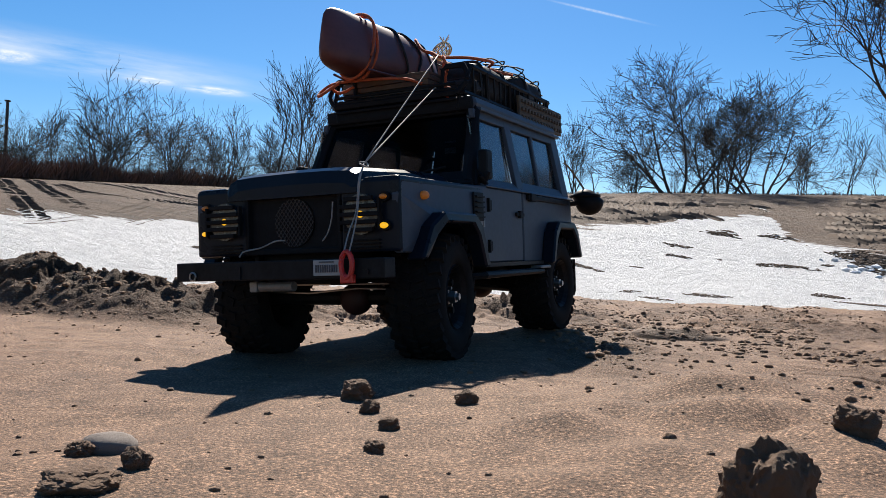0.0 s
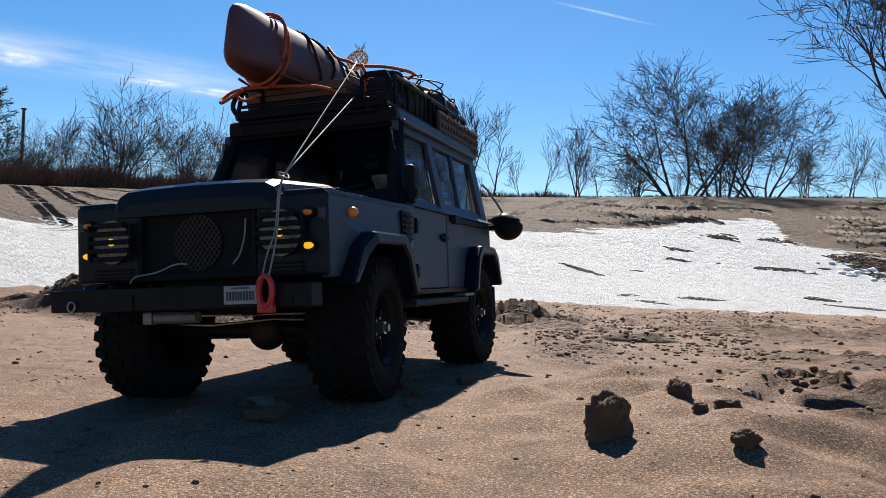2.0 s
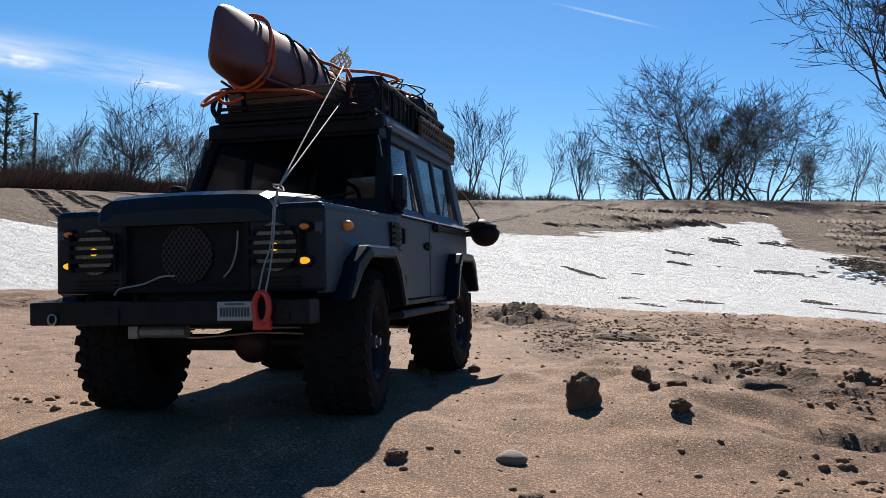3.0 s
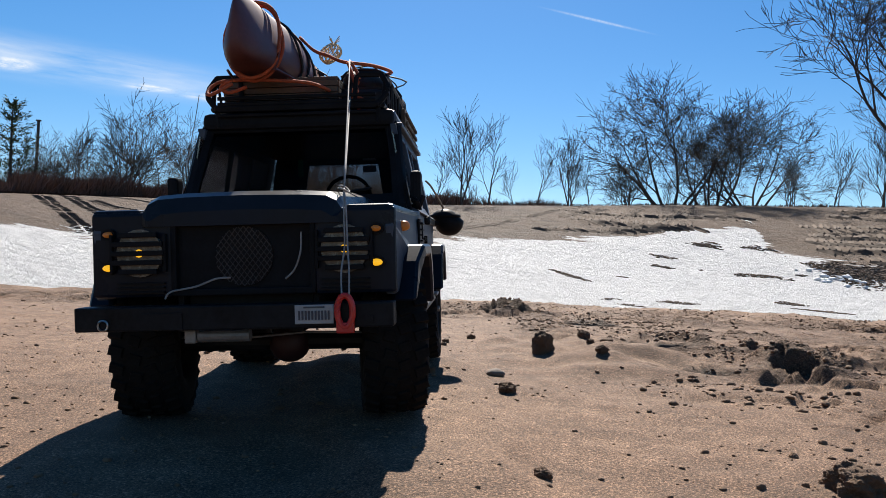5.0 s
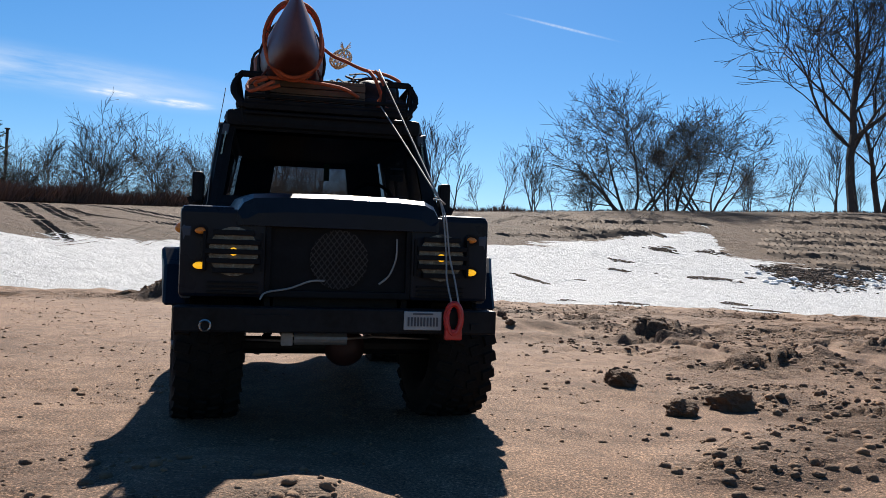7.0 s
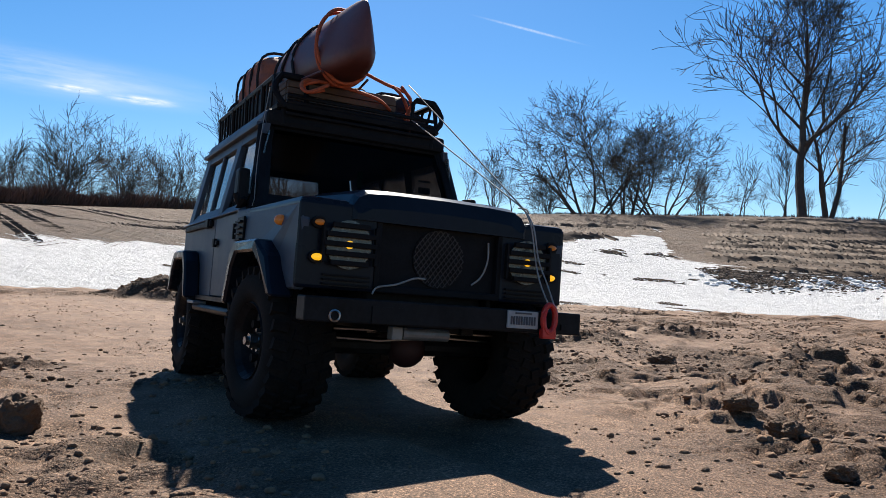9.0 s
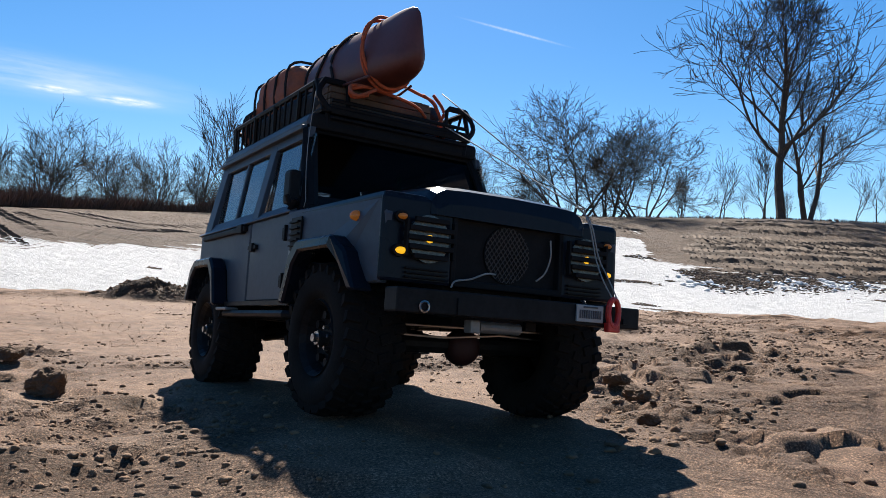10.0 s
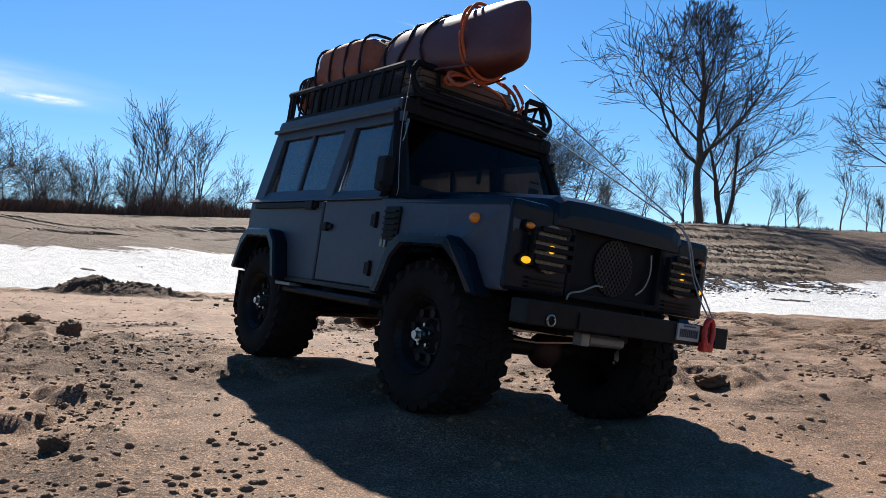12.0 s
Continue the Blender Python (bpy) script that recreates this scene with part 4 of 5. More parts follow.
def build_canoe():
    """A slim canoe with a sharp, tall, rounded stem."""
    bm = bmesh.new()
    ys = [row[0] for row in HULL]
    fine = sorted(set(ys + [(a + b) / 2 for a, b in zip(ys, ys[1:])]))
    rings = [[bm.verts.new(p) for p in hull_ring(y)] for y in fine]
    for a, b in zip(rings, rings[1:]):
        for k in range(36):
            bm.faces.new((a[k], a[(k + 1) % 36], b[(k + 1) % 36], b[k]))
    bm.faces.new(rings[0]), bm.faces.new(rings[-1])
    bmesh.ops.recalc_face_normals(bm, faces=bm.faces)
    canoe = thing("canoe", "faded maroon canoe lashed on the roof rack", "canoe")
    part("hull", bm, M_CANOE, canoe, smooth=True)
    for s in (-1, 1):
        part("gunwale", tube(bmesh.new(), [(HULL_X + s * 0.88 * w, y, zg + 0.001) for y, zk, w, zg in HULL[6:-1]], 0.0012), M_CANOE, canoe, "maroon gunwale rail")
    CARRIED.append(canoe)


def rope_thing(name, label, lines, r, material, category="rope"):
    bm = bmesh.new()
    for line, steps, closed in lines:
        tube(bm, curve_pts(line, steps), r, 6)
    ob = part(name, bm, material, None, "", True)
    CARRIED.append(tagged(ob, label, category))
    return ob


def loop_round(y, wob, lift=0.0):
    """One turn of rope round the canoe's bow."""
    pts = []
    for k in range(25):
        q = 2 * math.pi * k / 24
        w, h = 0.0232 + 0.0012 * math.sin(3 * q + wob), 0.0330
        pts.append((-0.030 + w * math.sin(q), y + 0.010 * math.cos(q) * 0.9 + 0.002 * math.sin(2 * q + wob), 0.3105 + lift + h * math.cos(q)))
    return pts


def build_load():
    build_canoe()
    rope_thing("bow_rope", "orange rope wound twice round the canoe's bow", [(loop_round(-0.080, 0.3), 2, True), (loop_round(-0.073, 1.9, -0.001), 2, True),
               ([(-0.045, -0.095, 0.272), (-0.062, -0.10, 0.262), (-0.066, -0.09, 0.268), (-0.058, -0.078, 0.277), (-0.03, -0.07, 0.279), (0.01, -0.055, 0.278), (0.028, -0.045, 0.272)], 6, False),
               ([(-0.05, -0.08, 0.277), (-0.06, -0.075, 0.273), (-0.055, -0.068, 0.269), (-0.04, -0.066, 0.274)], 6, False)], 0.0016, M_ROPE)
    rope_thing("lashing_rope", "orange rope hanging in knots from the rack's front", [([(0.040, -0.015, 0.302), (0.045, -0.030, 0.290), (0.050, -0.036, 0.272), (0.047, -0.034, 0.258)], 6, False),
               ([(0.044, -0.028, 0.300), (0.052, -0.036, 0.284), (0.046, -0.038, 0.268), (0.052, -0.036, 0.256)], 6, False), ([(0.042, -0.036, 0.262), (0.050, -0.041, 0.258), (0.056, -0.036, 0.264), (0.048, -0.034, 0.268)], 6, False),
               ([(-0.010, 0.02, 0.334), (0.006, 0.004, 0.318), (0.02, 0.0, 0.312), (0.035, -0.01, 0.304), (0.06, 0.0, 0.302), (0.075, 0.03, 0.301), (0.055, 0.07, 0.304), (0.06, 0.13, 0.307)], 6, False)], 0.0016, M_ROPE)
    for y, lean in ((-0.020, 0.004), (0.012, -0.006), (0.045, 0.003)):
        pts = [(x, y + lean * math.sin(k * 0.7), z) for k, (x, _, z) in enumerate(hull_ring(y, 0.0012)) if z > 0.286]
        n = next(k for k in range(len(pts)) if pts[k][0] < HULL_X and pts[k - 1][0] >= HULL_X) if pts[0][0] >= HULL_X else 0
        CARRIED.append(tagged(part("tie_down_strap", tube(bmesh.new(), pts[n:] + pts[:n], 0.0014, 5), M_BAG), "dark strap over the canoe's hull", "strap", "straps over the canoe"))
    # wooden crate below the canoe
    crate = thing("wooden_crate", "flat brown wooden crate under the canoe", "crate")
    for k in range(4):
        part("plank", boxes(((-0.016, -0.040, 0.2625 + k * 0.0058), (0.100, 0.006, 0.0052)), bevel=0.0006), M_WOOD, crate)
        for x in (-0.064, 0.032):
            part("plank", boxes(((x, 0.045, 0.2625 + k * 0.0058), (0.005, 0.164, 0.0052)), bevel=0.0006), M_WOOD, crate)
    part("lid", boxes(((-0.016, 0.045, 0.2845), (0.100, 0.170, 0.003)), bevel=0.0006), M_WOOD, crate)
    CARRIED.append(crate)
    # bags
    for name, label, c, size, m in (("duffel_bag", "black canvas duffel bag on the rack", (0.050, 0.045, 0.281), (0.042, 0.115, 0.040), M_BAG), ("rolled_tarp", "rolled rust orange tarp tied with cord behind the canoe", (-0.040, 0.130, 0.311), (0.054, 0.140, 0.050), M_RUST), ("rolled_blanket", "rolled tan canvas tied with cord", (0.005, 0.178, 0.300), (0.050, 0.060, 0.034), M_TAN),
                                    ("soft_bag", "rust orange bag at the rack's back", (-0.046, 0.198, 0.288), (0.044, 0.032, 0.042), M_RUST), ("tool_bag", "dark soft bag squeezed onto the rack", (0.040, 0.160, 0.287), (0.070, 0.090, 0.042), M_BAG), ("sleeping_mat", "dark rolled mat below the bags", (-0.057, 0.085, 0.274), (0.026, 0.22, 0.034), M_BAG),
                                    ("side_pouch", "black padded pouch at the rack's front", (0.052, -0.010, 0.268), (0.046, 0.03, 0.020), M_BAG)):
        bag = thing(name, label, "bag")
        bm = bmesh.new()
        bmesh.ops.create_icosphere(bm, subdivisions=4, radius=1)
        for v in bm.verts:
            d = v.co
            k = 1 / max(abs(d.x) ** 3.2 + abs(d.y) ** 3.2 + abs(d.z) ** 3.2, 1e-6) ** (1 / 3.2)
            k *= 1 + 0.10 * (noise.noise(d * 2.1 + Vector(c) * 40)) + 0.05 * noise.noise(d * 6 + Vector(c) * 70)
            v.co = Vector(c) + Vector((d.x * size[0], d.y * size[1], d.z * size[2])) * 0.5 * k
        part("bag_body", bm, m, bag, smooth=True)
        for q in ((-0.36, -0.13, 0.10, 0.33) if m is M_RUST else (-0.28, 0.28)):
            ring = [(c[0] + size[0] * 0.505 * math.copysign(abs(math.cos(a)) ** 0.62, math.cos(a)), c[1] + size[1] * q, c[2] + size[2] * 0.505 * math.copysign(abs(math.sin(a)) ** 0.62, math.sin(a))) for a in (2 * math.pi * k / 20 for k in range(20))]
            part("bag_strap", tube(bmesh.new(), ring, 0.0014, 5, True), M_ROPE if m is M_TAN else M_BAG, bag)
        CARRIED.append(bag)
    # perforated traction board hung on the rack's side
    board = thing("traction_board", "weathered brown perforated traction board tied to the rack", "traction board")
    bm = bmesh.new()
    box(bm, (0.0800, 0.168, 0.2615), (0.004, 0.152, 0.030), 0.001)
    part("board", bm, M_WEAVE, board)
    bm = bmesh.new()
    for i in range(14):
        for j in range(3):
            box(bm, (0.0830, 0.099 + i * 0.0105, 0.2525 + j * 0.009), (0.003, 0.005, 0.004), 0.0006)
    part("stud", bm, M_WEAVE, board)
    CARRIED.append(board)
    # straw net on top
    bm = bmesh.new()
    for k in range(12):
        for m_ in (-1, 1):
            pts = []
            for i in range(9):
                t = i / 8
                ang = 2 * math.pi * k / 12 + m_ * t * 1.5
                r = 0.0015 + 0.0090 * math.sin(math.pi * t) ** 0.8
                pts.append((0.014 + r * math.cos(ang) + 0.006 * t, 0.030 + r * math.sin(ang), 0.311 + 0.019 * t))
            tube(bm, pts, 0.0006, 4)
    for k in range(7):
        tube(bm, [(0.020, 0.03, 0.329), (0.020 + 0.006 * math.cos(k * 2.1), 0.03 + 0.006 * math.sin(k * 2.1), 0.3365 - 0.0007 * k)], 0.0005, 4)
    CARRIED.append(tagged(part("straw_net", bm, M_STRAW), "bundle of pale straw netting on the load", "netting"))
    bm = bmesh.new()
    rnd = random.Random(3)
    for k in range(26):
        p = Vector((rnd.uniform(-0.05, 0.07), rnd.uniform(0.06, 0.20), 0.312 + rnd.uniform(-0.004, 0.006)))
        tube(bm, curve_pts([p, p + Vector((rnd.uniform(-0.02, 0.02), 0.012, 0.004)), p + Vector((rnd.uniform(-0.02, 0.03), 0.03, -0.004)), p + Vector((rnd.uniform(-0.03, 0.03), 0.045, -0.012))], 4), 0.0009, 4)
    CARRIED.append(tagged(part("cargo_net", bm, M_BAG), "dark tangled cargo net over the bags", "net"))
    # winch line from the hook over the bonnet to the rack
    rope_thing("winch_line", "pale doubled winch line from hook to roof rack", [([(0.0690, -0.2415, 0.0915), (0.0675, -0.232, 0.106), (0.0685, -0.223, 0.122), (0.0675, -0.2165, 0.146), (0.0665, -0.2070, 0.1590)], 6, False),
               ([(0.0735, -0.2415, 0.0915), (0.0725, -0.233, 0.106), (0.0705, -0.224, 0.122), (0.069, -0.217, 0.146), (0.0665, -0.2070, 0.1590)], 6, False),
               ([(0.0665, -0.2070, 0.1590), (0.056, -0.119, 0.222), (0.0455, -0.031, 0.284)], 3, False), ([(0.0665, -0.2070, 0.1590), (0.0560, -0.119, 0.2075), (0.0455, -0.034, 0.254)], 3, False),
               ([(0.0625, -0.2055, 0.1595), (0.0660, -0.2110, 0.1585), (0.070, -0.207, 0.1565), (0.0665, -0.203, 0.1605), (0.0630, -0.208, 0.1610)], 4, False)], 0.00060, M_LINE, "winch line")
    rope_thing("guy_line", "thin pale guy line from rack to bonnet corner", [([(-0.088, -0.030, 0.270), (-0.096, -0.05, 0.20), (-0.098, -0.062, 0.158)], 4, False)], 0.00035, M_LINE, "line")
    # black pot tied at the back corner
    pot = thing("camping_pot", "round black camping pot hanging at the rear corner", "pot")
    bm = bmesh.new()
    bmesh.ops.create_uvsphere(bm, u_segments=20, v_segments=12, radius=1, matrix=Matrix.Translation((0.118, 0.222, 0.153)) @ Matrix.Diagonal((0.017, 0.017, 0.0165, 1)))
    disc(bm, (0.118, 0.222, 0.160), 0.0185, 0.003, "z", 20)
    part("pot_body", bm, M_BLACK, pot, smooth=True)
    part("cord", tube(bmesh.new(), curve_pts([(0.118, 0.222, 0.168), (0.112, 0.216, 0.182), (0.104, 0.208, 0.198), (0.098, 0.205, 0.205)]), 0.0012), M_TAN, pot)
    part("bracket", tube(bmesh.new(), [(0.098, 0.205, 0.150), (0.112, 0.216, 0.152)], 0.003), M_BLACK, pot)
    CARRIED.append(pot)


build_load()
for ob in CARRIED:
    if ob.name != "winch_line":
        proportion(ob, ob.name not in ("guy_line", "camping_pot"))


# ---- trees and brush on the bank ----
def branch(out, p, d, length, r, depth, rnd, spread, crook, lift=0.05, least=0.005):
    """Adds a crooked branch, and those that grow from it, to out as (points, radii)."""
    n = (4, 5, 6, 7, 8)[depth]
    pts, rad = [p.copy()], [r]
    q, v = p.copy(), d.normalized()
    for k in range(n):
        v = (v + Vector((rnd.gauss(0, crook), rnd.gauss(0, crook), rnd.gauss(lift, crook)))).normalized()
        q = q + v * length / n
        pts.append(q.copy())
        rad.append(max(r * (1 - 0.72 * (k + 1) / n), least))
    out.append((pts, rad))
    if depth == 0:
        return
    kids = rnd.randint(4, 6)
    for k in range(kids):
        f = 0.20 + 0.80 * (k + rnd.random()) / kids
        i = min(n, max(1, round(f * n)))
        along = (pts[i] - pts[i - 1]).normalized()
        axis = Vector((rnd.gauss(0, 1), rnd.gauss(0, 1), rnd.gauss(0, 0.5))).cross(along)
        if axis.length < 0.01:
            continue
        w = Matrix.Rotation(radians(rnd.uniform(0.6, 1.25) * spread), 3, axis.normalized()) @ along
        branch(out, pts[i], w, length * (0.84 - 0.36 * f) * rnd.uniform(0.65, 1.2), max(rad[i] * rnd.uniform(0.5, 0.72), least), depth - 1, rnd, spread, crook * 1.1, lift, least)


def tubes_mesh(name, branches, material, parent, sides=4):
    verts, faces = [], []
    for pts, rad in branches:
        seg = sides if rad[0] > 0.02 else 3
        base = len(verts)
        for i, p in enumerate(pts):
            d = (pts[min(i + 1, len(pts) - 1)] - pts[max(i - 1, 0)]).normalized()
            side = d.cross(Vector((0.3, 0.5, 0.81)))
            side = side.normalized() if side.length > 0.05 else d.orthogonal().normalized()
            other = d.cross(side)
            for k in range(seg):
                a = 2 * math.pi * k / seg
                verts.append(p + (side * math.cos(a) + other * math.sin(a)) * rad[i])
        for i in range(len(pts) - 1):
            for k in range(seg):
                a, b = base + i * seg + k, base + i * seg + (k + 1) % seg
                faces.append((a, b, b + seg, a + seg))
    return mesh_object(name, [tuple(v) for v in verts], faces, material, parent)


def build_tree(seed, tall, kind):
    """A bare tree about that many metres high: 'tall' with one trunk, 'slim', or 'shrub' with many stems."""
    rnd = random.Random(seed)
    out = []
    if kind == "tall":
        pts, q = [], Vector((0, 0, -0.1))
        for k in range(10):
            pts.append(q.copy())
            q = q + Vector((rnd.gauss(0, 0.008), rnd.gauss(0, 0.008), 0.105)) * tall * (1 if k > 3 else 0.9)
        rad = [tall * 0.0205 * (1 - 0.092 * k) for k in range(10)]
        out.append((pts, rad))
        for k in range(17):
            f = 0.34 + 0.62 * k / 16
            i = min(8, int(f * 9))
            p = pts[i].lerp(pts[i + 1], f * 9 - i)
            a = k * 2.4 + rnd.random()
            branch(out, p, Vector((math.cos(a), 0.8 * math.sin(a), 0.75 + 0.05 * k)), tall * (0.48 - 0.020 * k) * rnd.uniform(0.8, 1.15), rad[i] * rnd.uniform(0.48, 0.68), 3, rnd, 42, 0.11, 0.05, 0.009)
    elif kind == "fork":
        for dx in (0.02, 0.34):
            branch(out, Vector((0, 0, -0.1)), Vector((dx, 0, 1)), tall * 0.80, tall * 0.019, 4, rnd, 40, 0.06, 0.05, 0.0055)
    elif kind == "slim":
        for k in range(rnd.randint(1, 3)):
            branch(out, Vector((rnd.uniform(-0.2, 0.2), rnd.uniform(-0.2, 0.2), -0.1)), Vector((rnd.gauss(0, 0.10), rnd.gauss(0, 0.10), 1)), tall * rnd.uniform(0.8, 0.98), tall * 0.0115, 3, rnd, 34, 0.06, 0.06, 0.0030)
    elif kind == "thicket":
        for k in range(6):
            a = k * 2.4
            branch(out, Vector((0.09 * math.cos(a) * tall, 0.09 * math.sin(a) * tall, -0.1)), Vector((0.75 * math.cos(a + 0.4), 0.6 * math.sin(a), 1)), tall * rnd.uniform(0.66, 0.86), tall * 0.0135, 4 if k < 4 else 3, rnd, 46, 0.09, 0.03, 0.0045)
    else:
        for k in range(9):
            a = k * 2.4
            branch(out, Vector((0.05 * math.cos(a) * tall, 0.05 * math.sin(a) * tall, -0.1)), Vector((rnd.gauss(0, 0.42), rnd.gauss(0, 0.35), 1)), tall * rnd.uniform(0.5, 0.8), tall * 0.011, 3, rnd, 44, 0.10, 0.04, 0.0046)
    tops = sorted(pts[-1].z for pts, _ in out)
    top = tops[int(len(tops) * 0.985)]
    for pts, rad in out:
        for p in pts:
            p *= tall / top
    tree = new("bare_shrub" if kind in ("shrub", "thicket") else "bare_tree")
    thick = [b for b in out if b[1][0] >= tall * 0.0085]
    thin = [b for b in out if b[1][0] < tall * 0.0085]
    tubes_mesh("trunk", thick, M_BARK, tree, 6)
    tubes_mesh("crown", thin, M_TWIG, tree)
    return tree


TREE_LABEL = {"tall": "tall bare deciduous tree with spreading limbs", "fork": "bare forked tree leaning to one side", "slim": "slender bare young tree on the bank", "shrub": "dense leafless shrub with many dark stems", "thicket": "broad leafless thicket with arching stems"}
# kind, x, y, height over the bank's top
TREES = [("shrub", -5.01, 9.4, 0.75), ("shrub", -4.58, 10.6, 1.30), ("shrub", -4.02, 11.7, 1.15), ("slim", -3.5, 12.5, 1.1), ("slim", -2.83, 13.5, 1.85), ("slim", -2.51, 13.9, 1.8), ("slim", -2.22, 14.2, 1.87),
         ("slim", -0.22, 15.3, 1.25), ("slim", 0.33, 15.8, 2.0), ("slim", 0.83, 16.2, 1.85), ("slim", 1.97, 17.0, 1.4), ("slim", 2.8, 17.5, 1.7), ("thicket", 5.85, 19.9, 3.1), ("thicket", 8.2, 20.9, 2.65), ("slim", 3.53, 18.7, 1.45),
         ("slim", 10.95, 21.9, 2.2), ("tall", 14.65, 24.9, 8.6), ("fork", 15.6, 25.1, 5.8), ("slim", 12.9, 23.2, 2.6), ("slim", 16.9, 22.9, 2.0), ("slim", 19.5, 23.6, 2.8), ("shrub", -3.3, 12.4, 0.8), ("slim", -1.75, 14.6, 1.6),
         ("slim", -1.2, 15.0, 1.35), ("tall", 26.2, 27.6, 7.6), ("slim", 14.5, 23.0, 1.4), ("shrub", 4.5, 19.2, 1.3), ("slim", 9.6, 21.6, 1.4), ("thicket", 7.1, 20.6, 2.8)]


def build_trees():
    made = {}
    rnd = random.Random(11)
    variants = {"tall": [(3, 8.6), (8, 7.6)], "fork": [(5, 5.8)], "slim": [(21, 1.8), (22, 1.8), (23, 1.8)], "shrub": [(31, 3.0), (32, 3.0), (33, 3.0)], "thicket": [(41, 3.4), (42, 3.4)]}
    used = {}
    for k in range(26):
        u = -0.58 + 0.52 * k / 25 + rnd.uniform(-0.01, 0.01)
        r = float(crest(u)[0]) + rnd.uniform(0.5, 1.6)
        kind = "shrub" if rnd.random() < 0.45 else "slim"
        TREES.append((kind, r * u / math.hypot(u, 1), r / math.hypot(u, 1), (0.06 if kind == "shrub" else 0.085) * r * rnd.uniform(0.6, 1.15)))
    for k in range(22):
        u = 0.0 + 1.05 * k / 21 + rnd.uniform(-0.02, 0.02)
        r = float(crest(u)[0]) + rnd.uniform(0.8, 3.0)
        TREES.append(("slim", r * u / math.hypot(u, 1), r / math.hypot(u, 1), 0.062 * r * rnd.uniform(0.5, 1.2)))
    for kind, x, y, h in TREES:
        h *= 1.2 if x < -1.5 and kind == "slim" else 1.1 if x < -1.5 else 1.0
        k = used.get(kind, 0) % len(variants[kind])
        used[kind] = used.get(kind, 0) + 1
        seed, tall = variants[kind][k]
        z = float(height(x, y)) - 0.05
        size = h / tall * (1.05 if kind == "shrub" else 1.06 if kind == "slim" else 1.02)
        if (kind, k) not in made:
            ob = made[kind, k] = build_tree(seed, tall, kind)
            tagged(ob, TREE_LABEL[kind], "shrub" if kind in ("shrub", "thicket") else "tree", "bare trees along the bank")
        else:
            ob = copy_thing(made[kind, k], Matrix())
        ob.location, ob.rotation_euler = (x, y, z), (0, 0, 0 if kind in ("tall", "fork") else rnd.uniform(0, 6.28))
        ob.scale = (size,) * 3
    # a small conifer, and brush at the trees' feet
    pine = thing("pine_tree", "small dark green pine at the bank's far end", "tree")
    out = []
    branch(out, Vector((0, 0, -0.1)), Vector((0, 0, 1)), 1.25, 0.03, 0, rnd, 30, 0.02, 0.0)
    tubes_mesh("trunk", out, M_BARK, pine, 6)
    verts, faces = [], []
    for tier in range(8):
        hgt, reach = 0.22 + 0.135 * tier, (0.50 - 0.055 * tier) * rnd.uniform(0.85, 1.1)
        for arm in range(6):
            a0 = arm * 1.05 + tier * 0.6 + rnd.uniform(-0.3, 0.3)
            for k in range(60):
                t = rnd.random() ** 0.7
                a = a0 + rnd.gauss(0, 0.16)
                p = Vector((reach * t * math.cos(a), reach * t * math.sin(a), hgt + 0.10 * t * t + rnd.gauss(0, 0.022)))
                d = Vector((math.cos(a + rnd.gauss(0, 0.9)), math.sin(a + rnd.gauss(0, 0.9)), rnd.uniform(-0.1, 0.9))) * 0.045
                w = Vector((-math.sin(a), math.cos(a), rnd.uniform(-0.5, 0.5))) * 0.010
                b = len(verts)
                verts += [tuple(p - w), tuple(p + w), tuple(p + d)]
                faces.append((b, b + 1, b + 2))
    mesh_object("needles", verts, faces, M_NEEDLE, pine)
    pine.location = (-5.35, 9.0, float(height(-5.35, 9.0)) - 0.05)
    verts, faces = [], []
    for k in range(14000):
        u = rnd.uniform(-0.62, 1.05) if k < 9000 else rnd.uniform(-0.62, 0.02)
        d, e = (float(v) for v in crest(u))
        r = d * rnd.uniform(1.0, 1.08)
        n = math.hypot(u, 1)
        x, y = r * u / n, r / n
        tall = (0.02 + 0.028 * float(vnoise(x, y, 0.9, 12)) ** 2 * (1 + rnd.random())) * d * 0.55
        tall *= 0.65 + 0.5 * (0.5 + 0.5 * math.tanh((-0.02 - u) * 30)) * float(vnoise(x, y, 0.7, 33)) ** 1.5 * 1.6
        tall *= 1 - 0.75 * (0.5 + 0.5 * math.tanh((u - 0.12) * 18))
        z = e * d - 0.05
        lean = Vector((rnd.gauss(0, 0.45), rnd.gauss(0, 0.45), 1)) * tall
        w = (0.0006 if k < 9000 else 0.0009) * d
        b = len(verts)
        verts += [(x - w, y, z), (x + w, y, z), (x + lean.x, y + lean.y, z + lean.z)]
        faces.append((b, b + 1, b + 2))
    tagged(mesh_object("undergrowth", verts, faces, M_BRUSH), "russet dry brush along the bank's top", "brush", kind="stuff")
    # a lone post
    post = thing("utility_pole", "plain dark wooden pole behind the bank", "pole")
    d = 11.6
    x, y = -0.5365 * d * 0.93 - 0.01, d * 0.93 - 0.32
    z = float(height(x, y))
    part("shaft", disc(bmesh.new(), (0, 0, 0.60), 0.024, 1.32, "z", 10, 0.019), M_BARK, post)
    part("cap", boxes(((0, 0, 1.255), (0.06, 0.05, 0.02)), bevel=0.004), M_BARK, post)
    post.location = (x, y, z - 0.05)


build_trees()


